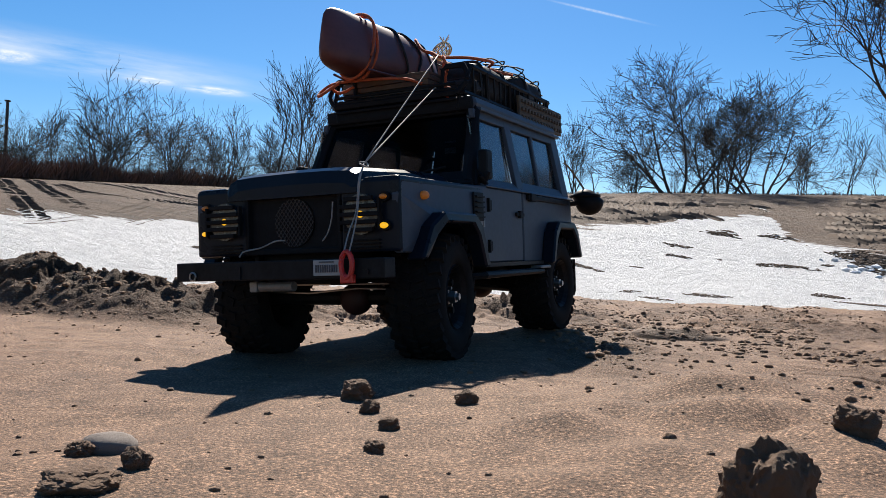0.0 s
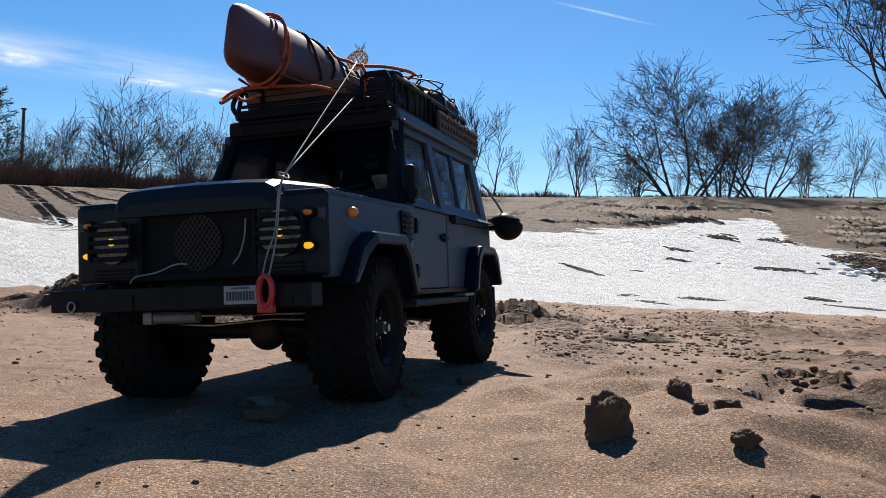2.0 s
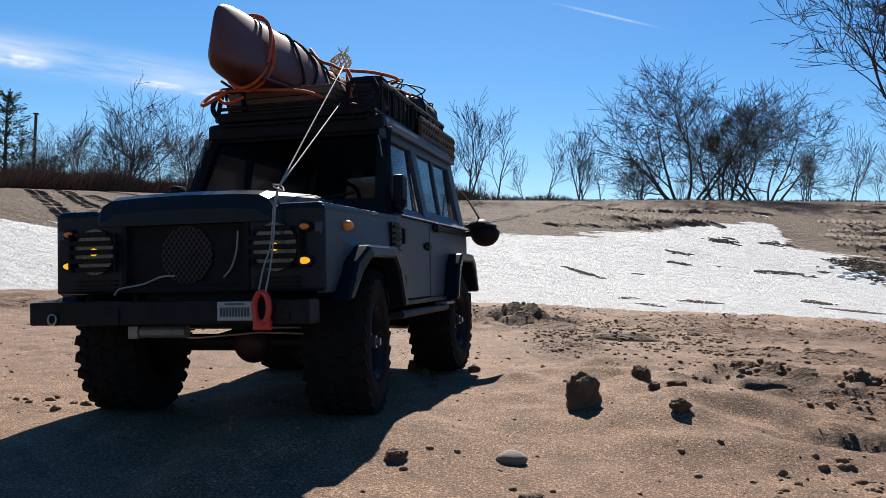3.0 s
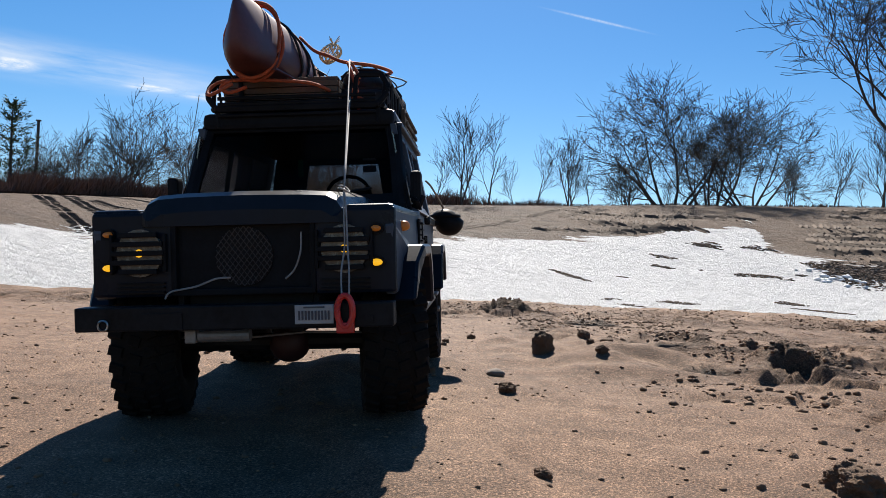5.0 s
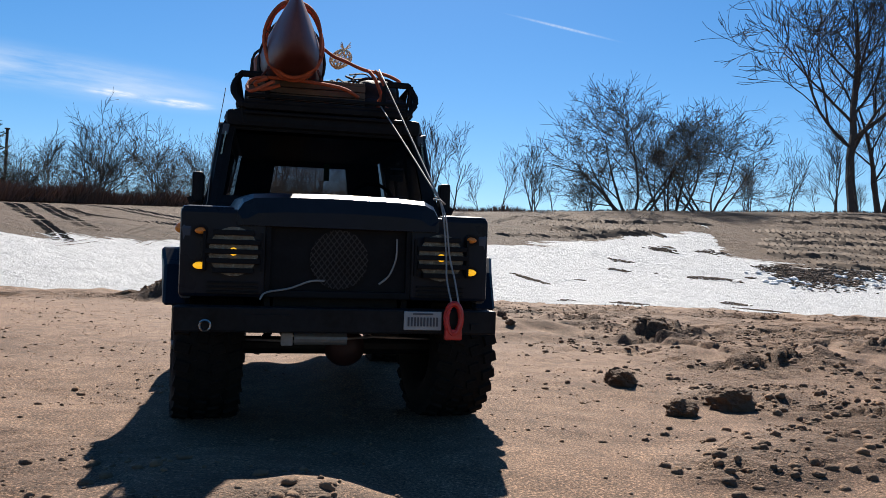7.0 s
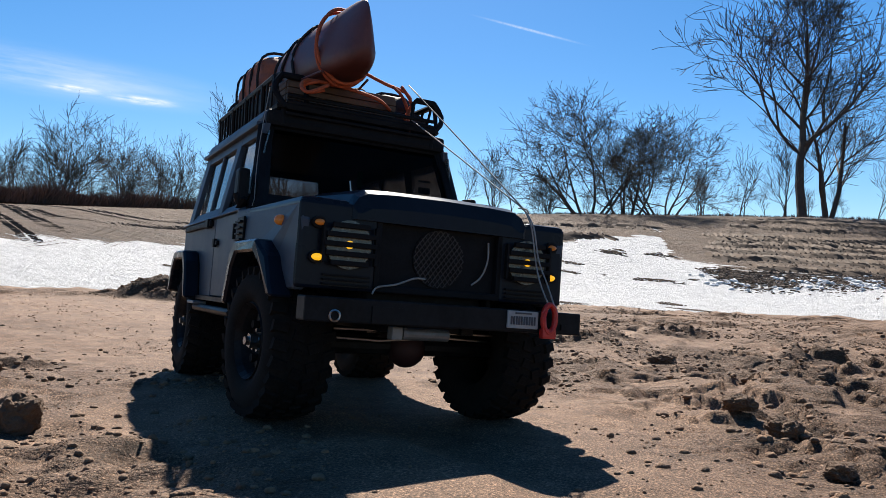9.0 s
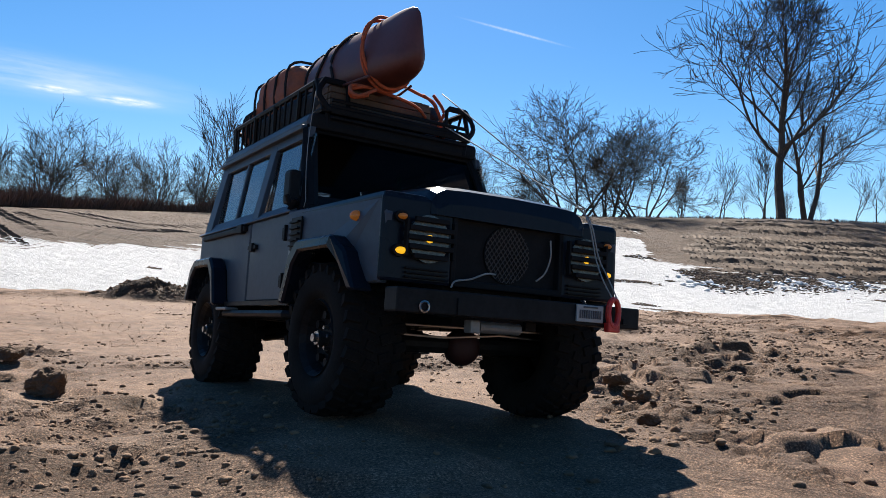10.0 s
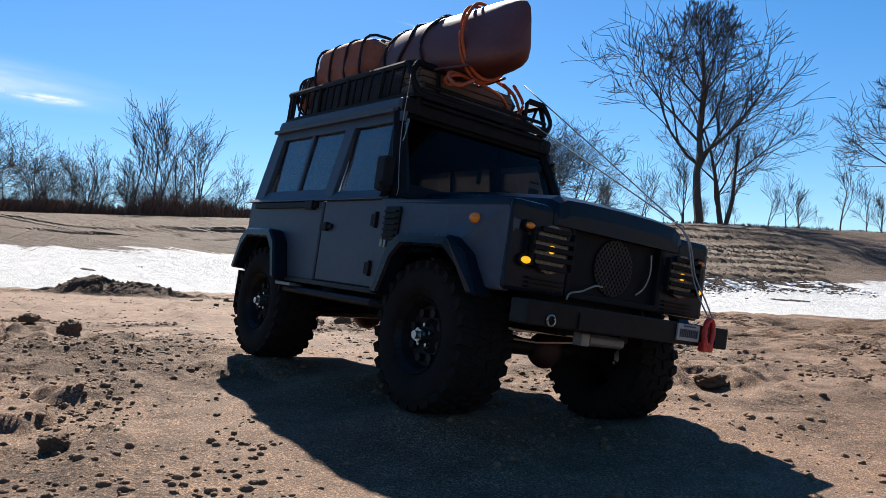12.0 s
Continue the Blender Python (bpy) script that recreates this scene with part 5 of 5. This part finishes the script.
# ---- clouds and a vapour trail, far off ----
def cloud_mat(name, scale, stretch, low, high, most, edge=3.0):
    m = bpy.data.materials.new(name)
    m.use_nodes = True
    nt = m.node_tree
    nt.nodes.remove(nt.nodes["Principled BSDF"])
    N, L = nt.nodes.new, nt.links.new
    co, mp, no, rg, tr, em, mx = N("ShaderNodeTexCoord"), N("ShaderNodeMapping"), N("ShaderNodeTexNoise"), N("ShaderNodeMapRange"), N("ShaderNodeBsdfTransparent"), N("ShaderNodeEmission"), N("ShaderNodeMixShader")
    mp.inputs["Scale"].default_value = stretch
    L(co.outputs["Generated"], mp.inputs["Vector"])
    L(mp.outputs[0], no.inputs["Vector"])
    no.inputs["Scale"].default_value, no.inputs["Detail"].default_value, no.inputs["Roughness"].default_value = scale, 7, 0.6
    rg.inputs["From Min"].default_value, rg.inputs["From Max"].default_value = low, high
    rg.inputs["To Max"].default_value = most
    L(no.outputs[0], rg.inputs[0])
    # thins out towards the edges of the sheet
    gr = N("ShaderNodeTexGradient")
    gr.gradient_type = "QUADRATIC_SPHERE"
    m2 = N("ShaderNodeMapping")
    m2.inputs["Location"].default_value, m2.inputs["Scale"].default_value = (-1, -1, 0), (2, 2, 0)
    L(co.outputs["Generated"], m2.inputs["Vector"])
    L(m2.outputs[0], gr.inputs[0])
    mu = N("ShaderNodeMath")
    mu.operation, mu.use_clamp = "MULTIPLY", True
    L(rg.outputs[0], mu.inputs[0])
    m3 = N("ShaderNodeMath")
    m3.operation, m3.use_clamp = "MULTIPLY", True
    m3.inputs[1].default_value = edge
    L(gr.outputs[0], m3.inputs[0])
    L(m3.outputs[0], mu.inputs[1])
    em.inputs[0].default_value, em.inputs[1].default_value = (0.95, 0.98, 1.0, 1), 0.47
    L(mu.outputs[0], mx.inputs[0])
    L(tr.outputs[0], mx.inputs[1])
    L(em.outputs[0], mx.inputs[2])
    L(mx.outputs[0], nt.nodes["Material Output"].inputs[0])
    return m


def sky_sheet(name, label, a, b, thick, material, far=1500.0):
    """A thin sheet of cloud between the directions a and b."""
    a, b = Vector(a).normalized() * far, Vector(b).normalized() * far
    along = (b - a).normalized()
    across = along.cross(((a + b) / 2).normalized())
    n = 12
    verts, faces = [], []
    mid, half = (a + b) / 2, (b - a).length / 2
    for i in range(n + 1):
        for j in (-1, 1):
            verts.append((half * (2 * i / n - 1), j * thick * far / 2, 0))
    for i in range(n):
        faces.append((2 * i, 2 * i + 1, 2 * i + 3, 2 * i + 2))
    ob = mesh_object(name, verts, faces, material)
    ob.matrix_world = Matrix.Translation(mid) @ Matrix((along, across, along.cross(across))).transposed().to_4x4()
    ob.visible_shadow = False
    return tagged(ob, label, "cloud", kind="structure")


M_CIRRUS = cloud_mat("thin_cirrus", 2.2, (1.2, 1.0, 1), 0.30, 0.75, 0.75, 2.4)
M_PUFF = cloud_mat("white_puff", 3.0, (1.5, 1.0, 1), 0.30, 0.60, 0.95, 2.5)
M_TRAIL = cloud_mat("vapour", 6.0, (6, 0.2, 1), 0.1, 0.6, 0.36, 2.0)
sky_sheet("backdrop_cirrus", "long veil of thin cirrus", (-0.95, 0.99, 0.300), (-0.12, 0.995, 0.205), 0.065, M_CIRRUS)
for u, e, w, h in ((-0.552, 0.245, 0.05, 0.022), (-0.374, 0.220, 0.045, 0.012), (-0.293, 0.210, 0.055, 0.014)):
    sky_sheet("backdrop_cloud", "small white cloud", (u - w, 0.995, e + 0.004), (u + w, 0.995, e - 0.004), h, M_PUFF, 1450.0)
sky_sheet("backdrop_trail", "straight fading vapour trail", (0.095, 0.993, 0.3435), (0.272, 0.993, 0.3080), 0.0050, M_TRAIL, 1400.0)


# ---- clods and stones on the sand ----
# x, y, width
CLODS = [
    (-0.046, 0.455, 0.020), (-0.035, 0.413, 0.010), (-0.022, 0.368, 0.010), (-0.025, 0.323, 0.009), (-0.134, 0.302, 0.010), (-0.104, 0.279, 0.010), (0.247, 0.575, 0.013), (0.015, 0.439, 0.012), (0.137, 0.729, 0.009), (0.094, 0.226, 0.027), (-0.111, 0.251, 0.023), (0.157, 0.301, 0.016), (0.158, 0.259, 0.010), (0.157, 0.181, 0.014), (0.184, 0.285, 0.018), (-0.040, 0.064, 0.013), (0.033, -0.006, 0.016), (0.031, -0.285, 0.011), (0.209, -0.291, 0.029), (0.222, -0.427, 0.027), (0.279, -0.390, 0.039), (0.207, -0.279, 0.024), (0.410, -0.824, 0.030), (0.399, -0.924, 0.027), (0.360, -1.061, 0.019), (0.502, -0.383, 0.041), (0.466, -1.338, 0.030), (-0.150, -0.950, 0.035), (-0.266, -0.751, 0.032), (-0.030, -1.650, 0.022), (0.035, -1.690, 0.017), (-0.005, -1.760, 0.012), (0.598, -1.426, 0.034)
]


def clod_mesh(seed, sub=3):
    bm = bmesh.new()
    bmesh.ops.create_icosphere(bm, subdivisions=sub, radius=0.5)
    o = Vector((seed * 3.7, seed * 1.3, seed * 7.1))
    for v in bm.verts:
        d = v.co.normalized()
        blunt = 1 / (abs(d.x) ** 4 + abs(d.y) ** 4 + abs(d.z) ** 4) ** 0.14
        k = blunt * (0.88 + 0.34 * noise.noise(d * 1.4 + o) + 0.13 * noise.noise(d * 4 + o) + 0.07 * noise.noise(d * 10 + o) + 0.03 * noise.noise(d * 24 + o))
        v.co = v.co * k
        v.co.z = max(v.co.z, -0.30) * (0.85 if seed % 2 else 1.0)
    me = bpy.data.meshes.new("sand_clod")
    bm.to_mesh(me)
    bm.free()
    me.materials.append(M_CLOD)
    return me


def build_clods():
    rnd = random.Random(5)
    shapes = [clod_mesh(k + 1, 5) for k in range(6)]
    for i, (x, y, w) in enumerate(CLODS):
        ob = tagged(new("sand_clod", shapes[i % 6]), "crumbly damp brown lump of sand lying on the ground", "clod", "clods on the sand")
        tall = 1.3 if i == 9 else 0.45 if i == 10 else rnd.uniform(0.65, 0.95)
        ob.location, ob.rotation_euler, ob.scale = (x, y, float(height(x, y)) + 0.22 * w * tall), (0, 0, rnd.uniform(0, 6.28)), (w, w, w * tall)
    for x, y, w in ((0.028, 0.079, 0.019), (-0.127, 0.312, 0.022), (0.40, 1.3, 0.03)):
        bm = bmesh.new()
        bmesh.ops.create_icosphere(bm, subdivisions=3, radius=0.5)
        for v in bm.verts:
            v.co *= 1 + 0.12 * noise.noise(v.co * 3 + Vector((x * 50, y * 50, 0)))
        st = tagged(part("stone", bm, M_STONE, None, "", True), "smooth flat grey stone half sunk in sand", "stone", "stones on the sand")
        st.location, st.scale = (x, y, float(height(x, y)) + 0.1 * w), (w, w * 0.75, w * 0.50)
    # crumbs that nobody could count
    rs = np.random.RandomState(9)
    n = 330000
    x, y = rs.uniform(-1.0, 1.5, n), rs.uniform(-2.05, 2.2, n)
    churn = np.clip(smooth(0.10, 0.42, x) * smooth(1.9, 0.4, y) * smooth(-1.8, -1.35, y) + smooth(0.0, -0.3, x) * smooth(-0.2, -0.9, y) + 0.95 * smooth(0.16, 0.00, x) * smooth(-0.75, -1.1, y) + 0.3 * smooth(0.95, 1.25, y), 0, 1)
    heap = np.zeros(n)
    for a, b, l, w, q, h in LUMPS:
        if h > 0 and (l < 0.12 or b > 1):
            c, s_ = math.cos(radians(q)), math.sin(radians(q))
            d2 = (((x - a) * c + (y - b) * s_) / (l * 1.15)) ** 2 + ((-(x - a) * s_ + (y - b) * c) / (w * 1.5)) ** 2
            heap = np.maximum(heap, np.exp(-d2 ** 2))
    edge = 0.02 + 0.14 * smooth(-1.3, -1.7, y)
    dense = smooth(edge + 0.06, edge - 0.06, x) * smooth(-1.0, -1.15, y) * smooth(-0.35, -0.2, x) * np.clip(2.4 * vnoise(x, y, 0.07, 22) - 0.5, 0, 1)
    cluster = vnoise(x, y, 0.16, 20) * vnoise(x, y, 0.05, 21)
    keep = rs.rand(n) < np.maximum((0.12 + 0.5 * churn) * np.clip(cluster * 3.4 - 0.50, 0, 1), np.maximum(0.34 * heap, np.maximum(0.60 * dense, 0.022)))
    x, y, churn, heap, dense = x[keep], y[keep], churn[keep], heap[keep], dense[keep]
    size = 0.0010 + 0.0032 * rs.rand(len(x)) ** 3 + (0.45 + churn + heap) * 0.0085 * rs.rand(len(x)) ** 9 + heap * 0.0034 * rs.rand(len(x)) ** 3
    size = np.minimum(size + dense * 0.0070 * rs.rand(len(x)) ** 2.2, 0.0085)
    size = np.where(y > 0.95, size * 1.15, size) * (1 - 0.30 * smooth(0.15, 0.0, x) * smooth(-0.6, -1.0, y))
    pile("sand_crumbs", "scattered small crumbs of damp sand", "crumbs", x, y, size, M_CLOD, rs, 0.66, 0.04)


def pile(name, label, category, x, y, size, material, rs, tall, lift=0.12):
    """Many small lumps lying on the ground as one thing."""
    z = height(x, y)
    bases = []
    for sub in (1, 2, 3):
        for k in range(5):
            bm = bmesh.new()
            bmesh.ops.create_icosphere(bm, subdivisions=sub, radius=0.5)
            o = Vector((k * 5, k * 3, sub))
            bases.append((np.array([list(v.co * (1 + 0.36 * noise.noise(v.co * 2.4 + o) + 0.26 * noise.noise(v.co * 6 + o) + 0.14 * noise.noise(v.co * 14 + o))) for v in bm.verts]), np.array([[v.index for v in f.verts] for f in bm.faces])))
            bm.free()
    verts, faces, base = [], [], 0
    for i in range(len(x)):
        v, f = bases[i % 5 + (0 if size[i] < 0.0045 or y[i] > 2.5 else 5 if size[i] < 0.009 else 10)]
        a = rs.uniform(0, 6.28)
        c, s = math.cos(a), math.sin(a)
        w = v * size[i] * np.array([1, rs.uniform(0.65, 1.1), tall * rs.uniform(0.75, 1.2)])
        verts.append(np.stack([w[:, 0] * c - w[:, 1] * s + x[i], w[:, 0] * s + w[:, 1] * c + y[i], w[:, 2] + z[i] + size[i] * lift], 1))
        faces.append(f + base)
        base += len(v)
    ob = mesh_object(name, np.concatenate(verts).tolist(), np.concatenate(faces).tolist(), material, None, True)
    return tagged(ob, label, category, kind="stuff")


# tracks of machines on the bank: half width, whether ribbed, way
TRACKS = [(0.10, 1, ((-4.41, 7.85), (-2.87, 5.64))), (0.10, 1, ((-4.26, 8.18), (-3.24, 6.81), (-2.64, 6.22))), (0.11, 1, ((-3.95, 8.06), (-2.9, 7.6), (-1.42, 9.66))), (0.05, 0, ((-2.79, 5.22), (-2.70, 7.48))), (0.05, 0, ((-3.0, 5.79), (-3.09, 6.81))),
          (0.05, 0, ((-2.73, 6.35), (-2.70, 8.98), (-2.54, 11.75))), (0.05, 0, ((-2.57, 6.14), (-2.61, 9.48))), (0.05, 0, ((-2.46, 6.26), (-2.30, 9.44))), (0.05, 0, ((-2.08, 6.87), (-1.55, 10.32))),
          (0.42, 1, ((1.5, 12.9), (3.11, 13.1), (4.39, 13.3))), (0.30, 1, ((1.3, 11.7), (2.9, 12.17), (3.91, 12.95))), (0.06, 0, ((2.79, 12.92), (4.13, 16.03))), (0.06, 0, ((3.86, 13.44), (5.19, 16.5))), (0.40, 1, ((5.16, 14.73), (7.94, 14.64), (12.0, 15.9))),
          (0.09, 0, ((9.21, 15.24), (13.18, 16.24))), (0.32, 1, ((6.5, 13.52), (12.01, 14.6))), (0.32, 1, ((5.84, 11.89), (10.78, 12.89))), (0.12, 0, ((5.21, 10.12), (9.57, 11.19))), (0.06, 0, ((-1.2, 9.2), (0.3, 11.6))), (0.06, 0, ((-0.6, 9.6), (1.1, 12.4))),
          (0.30, 1, ((7.0, 14.1), (13.0, 15.3))), (0.28, 1, ((8.0, 16.0), (14.5, 17.5))), (0.30, 1, ((6.0, 12.7), (11.6, 13.8))), (0.34, 1, ((9.0, 17.4), (16.0, 19.2))), (0.12, 0, ((10.0, 18.6), (17.0, 20.6))), (0.30, 1, ((6.2, 11.0), (10.2, 11.9))),
          (0.28, 1, ((2.2, 14.2), (4.4, 14.6), (6.8, 15.6))), (0.06, 0, ((1.0, 12.2), (2.6, 15.2))), (0.06, 0, ((1.7, 12.6), (3.3, 15.6))), (0.30, 1, ((-3.6, 8.9), (-2.2, 9.6), (-0.6, 11.2))), (0.05, 0, ((-4.4, 8.9), (-2.3, 8.1)))]
# bare places in the snow: x, y, half width, half depth
BARE = [(3.86, 11.28, 0.42, 0.30), (4.59, 11.58, 0.58, 0.42), (2.99, 10.02, 0.24, 0.20), (2.72, 9.15, 0.27, 0.12), (3.19, 9.26, 0.08, 0.10), (3.93, 9.07, 0.42, 0.22), (4.57, 9.53, 0.22, 0.10), (5.64, 9.82, 0.36, 0.30), (1.92, 8.08, 0.22, 0.05), (1.28, 5.05, 0.13, 0.45),
        (1.77, 5.38, 0.19, 0.15), (3.01, 6.2, 0.16, 0.14), (2.81, 5.2, 0.18, 0.40), (1.27, 7.5, 0.26, 0.22), (-1.72, 5.68, 0.09, 0.08), (-1.4, 6.4, 0.15, 0.08), (-1.17, 5.75, 0.14, 0.08), (5.91, 9.64, 0.28, 0.22), (7.43, 8.64, 0.36, 0.10)]


def build_bank_marks():
    rs = np.random.RandomState(21)
    ribs = []                               # end, end, width, height
    for half, ribbed, way in TRACKS:
        pts = [Vector((*p, 0)) for p in way]
        if len(pts) > 2:
            pts = curve_pts(pts, 8)
        for a, b in zip(pts, pts[1:]):
            d = (b - a).normalized()
            side = Vector((-d.y, d.x, 0))
            far = min((a + b).length / 2 / 11, 1.4) * (0.42 if a.x < 0 else 1.0)
            gap = 0.085 * max(far, 0.62) if ribbed else 0.16
            for k in range(max(1, round((b - a).length / gap))):
                p = a + d * gap * (k + 0.5)
                worn = float(vnoise(p.x, p.y, 0.9, 40))
                if worn < 0.16 or rs.rand() < 0.05:
                    continue
                if ribbed:
                    for q in (-1, 1):
                        e0, e1 = rs.uniform(-0.04, 0.10), rs.uniform(0.82, 1.1)
                        lean = d * half * rs.uniform(0.15, 0.4)
                        ribs.append((p + side * q * half * e0 + d * rs.normal(0, 0.008), p + side * q * half * e1 + lean, 0.040 * far * rs.uniform(0.7, 1.2), 0.038 * far * min(1, 0.35 + worn) * rs.uniform(0.6, 1.2)))
                else:
                    for q in (-1, 1):
                        o = side * (q * half * 0.8 + rs.normal(0, 0.006))
                        ribs.append((p - d * gap * 0.6 + o, p + d * gap * 0.6 + o, 0.028 * far * rs.uniform(0.8, 1.3), 0.018 * far * rs.uniform(0.6, 1.2)))
    verts, faces = [], []
    ends = np.array([[*r[0][:2], *r[1][:2]] for r in ribs])
    za, zb = height(ends[:, 0], ends[:, 1]), height(ends[:, 2], ends[:, 3])
    for (a, b, w, h), z0, z1 in zip(ribs, za, zb):
        n = Vector((a.y - b.y, b.x - a.x, 0)).normalized() * w
        base, low = len(verts), Vector((0, 0, -0.02))
        a, b = Vector((a.x, a.y, z0)), Vector((b.x, b.y, z1))
        m = a.lerp(b, 0.5) + Vector((rs.normal(0, 0.2) * w, rs.normal(0, 0.2) * w, 0))
        up = Vector((0, 0, h))
        verts += [tuple(v) for v in (a - n + low, a + n + low, a.lerp(b, 0.08) + up * 0.8, m - n * 1.1 + low, m + n * 1.1 + low, m + up * rs.uniform(0.75, 1.2), b - n + low, b + n + low, b.lerp(a, 0.08) + up * 0.8)]
        faces += [(base + i, base + j, base + k, base + l) for i, j, k, l in ((0, 3, 5, 2), (3, 6, 8, 5), (1, 2, 5, 4), (4, 5, 8, 7))] + [(base, base + 2, base + 1), (base + 6, base + 7, base + 8)]
    tagged(mesh_object("machine_tracks", verts, faces, M_TRACK), "ribbed tracks of machines pressed into the sandy bank", "tracks", kind="stuff")
    X, Y, S = [], [], []
    for a, b, w, h in BARE:
        for k in range(int(200 + 6500 * w * h)):
            q, r = rs.uniform(0, 6.28), math.sqrt(rs.rand())
            x, y = a + w * r * math.cos(q), b + h * r * math.sin(q)
            if 0.6 * vnoise(x, y, 0.22, 41) + 0.4 * vnoise(x, y, 0.07, 46) > 0.22 + 0.46 * r:
                X.append(x), Y.append(y), S.append(rs.uniform(0.012, 0.042) * max(math.hypot(a, b) / 10, 0.5))
    for k in range(9000):                                   # the ragged strip between snow and wet sand
        u = rs.uniform(0.36, 0.95)
        x = rs.uniform(5.0, 10.5)
        y = 10.0 + 0.26 * (x - 5.4) + rs.normal(0, 0.45)
        if 0.6 * vnoise(x, y, 0.35, 42) + 0.4 * vnoise(x, y, 0.1, 47) > 0.48:
            X.append(x), Y.append(y), S.append(rs.uniform(0.025, 0.07))
    for k in range(1500):                                   # and where the near sand meets the snow
        az = rs.uniform(-0.62, 0.72)
        r = 2.62 + 0.34 * vnoise(az * 3, 0.0, 0.35, 43) + abs(rs.normal(0, 0.10))
        x, y = r * math.sin(az), r * math.cos(az)
        if vnoise(x, y, 0.16, 44) > 0.5:
            X.append(x), Y.append(y), S.append(rs.uniform(0.010, 0.042))
    pile("thawed_soil", "dark thawed clumps of soil showing through the snow", "soil", np.array(X), np.array(Y), np.array(S), M_TURNED, rs, 0.26, 0.15)
    X, Y, S = [], [], []
    for k in range(420):
        x = rs.uniform(4.6, 10.5)
        y = 9.7 + 0.26 * (x - 5.4) + rs.normal(0, 0.30)
        if vnoise(x, y, 0.3, 45) > 0.5:
            X.append(x), Y.append(y), S.append(rs.uniform(0.04, 0.12))
    pile("snow_lumps", "loose lumps of old snow along the wet sand", "snow", np.array(X), np.array(Y), np.array(S), M_SNOW, rs, 0.5, 0.1)


build_clods()
build_bank_marks()


# ---- motion of things ----
def path_at(t, k):
    """The truck's value k at t, along a smooth curve through the rows."""
    T = [r[0] for r in TRUCK_ROWS]
    i = max(0, min(len(T) - 2, sum(1 for v in T if v <= t) - 1))

    def slope(j):
        a, b = max(j - 1, 0), min(j + 1, len(T) - 1)
        return (TRUCK_ROWS[b][k] - TRUCK_ROWS[a][k]) / (T[b] - T[a])
    h = T[i + 1] - T[i]
    s = (t - T[i]) / h
    a, b = TRUCK_ROWS[i][k], TRUCK_ROWS[i + 1][k]
    return (2 * s ** 3 - 3 * s * s + 1) * a + (s ** 3 - 2 * s * s + s) * h * slope(i) + (3 * s * s - 2 * s ** 3) * b + (s ** 3 - s * s) * h * slope(i + 1)


def motions():
    times = [k * 0.2 for k in range(61)]
    rows = [(t, pose(*[path_at(t, k) for k in range(1, 7)])) for t in times]
    walk(TRUCK, rows)
    for ob in CARRIED:
        walk(ob, rows)
    # rolling and steering
    roll, turned = 0.0, []
    for i, t in enumerate(times):
        if i:
            dx, dy = path_at(t, 1) - path_at(times[i - 1], 1), path_at(t, 2) - path_at(times[i - 1], 2)
            roll += math.hypot(dx, dy) / WHEEL_R
        a, b = max(t - 0.5, 0), min(t + 0.5, 12)
        ds = math.hypot(path_at(b, 1) - path_at(a, 1), path_at(b, 2) - path_at(a, 2))
        steer = math.atan(0.2735 * radians(path_at(b, 6) - path_at(a, 6)) / max(ds, 0.02))
        turned.append((t, roll, max(-0.4, min(0.4, steer))))
    for ob, (x, y, z) in zip(WHEELS, HUBS):
        walk(ob, [(t, Matrix.Translation((x, y, z)) @ Matrix.Rotation(s if y < 0 else 0.0, 4, "Z") @ Matrix.Rotation(r, 4, "X")) for t, r, s in turned])


motions()
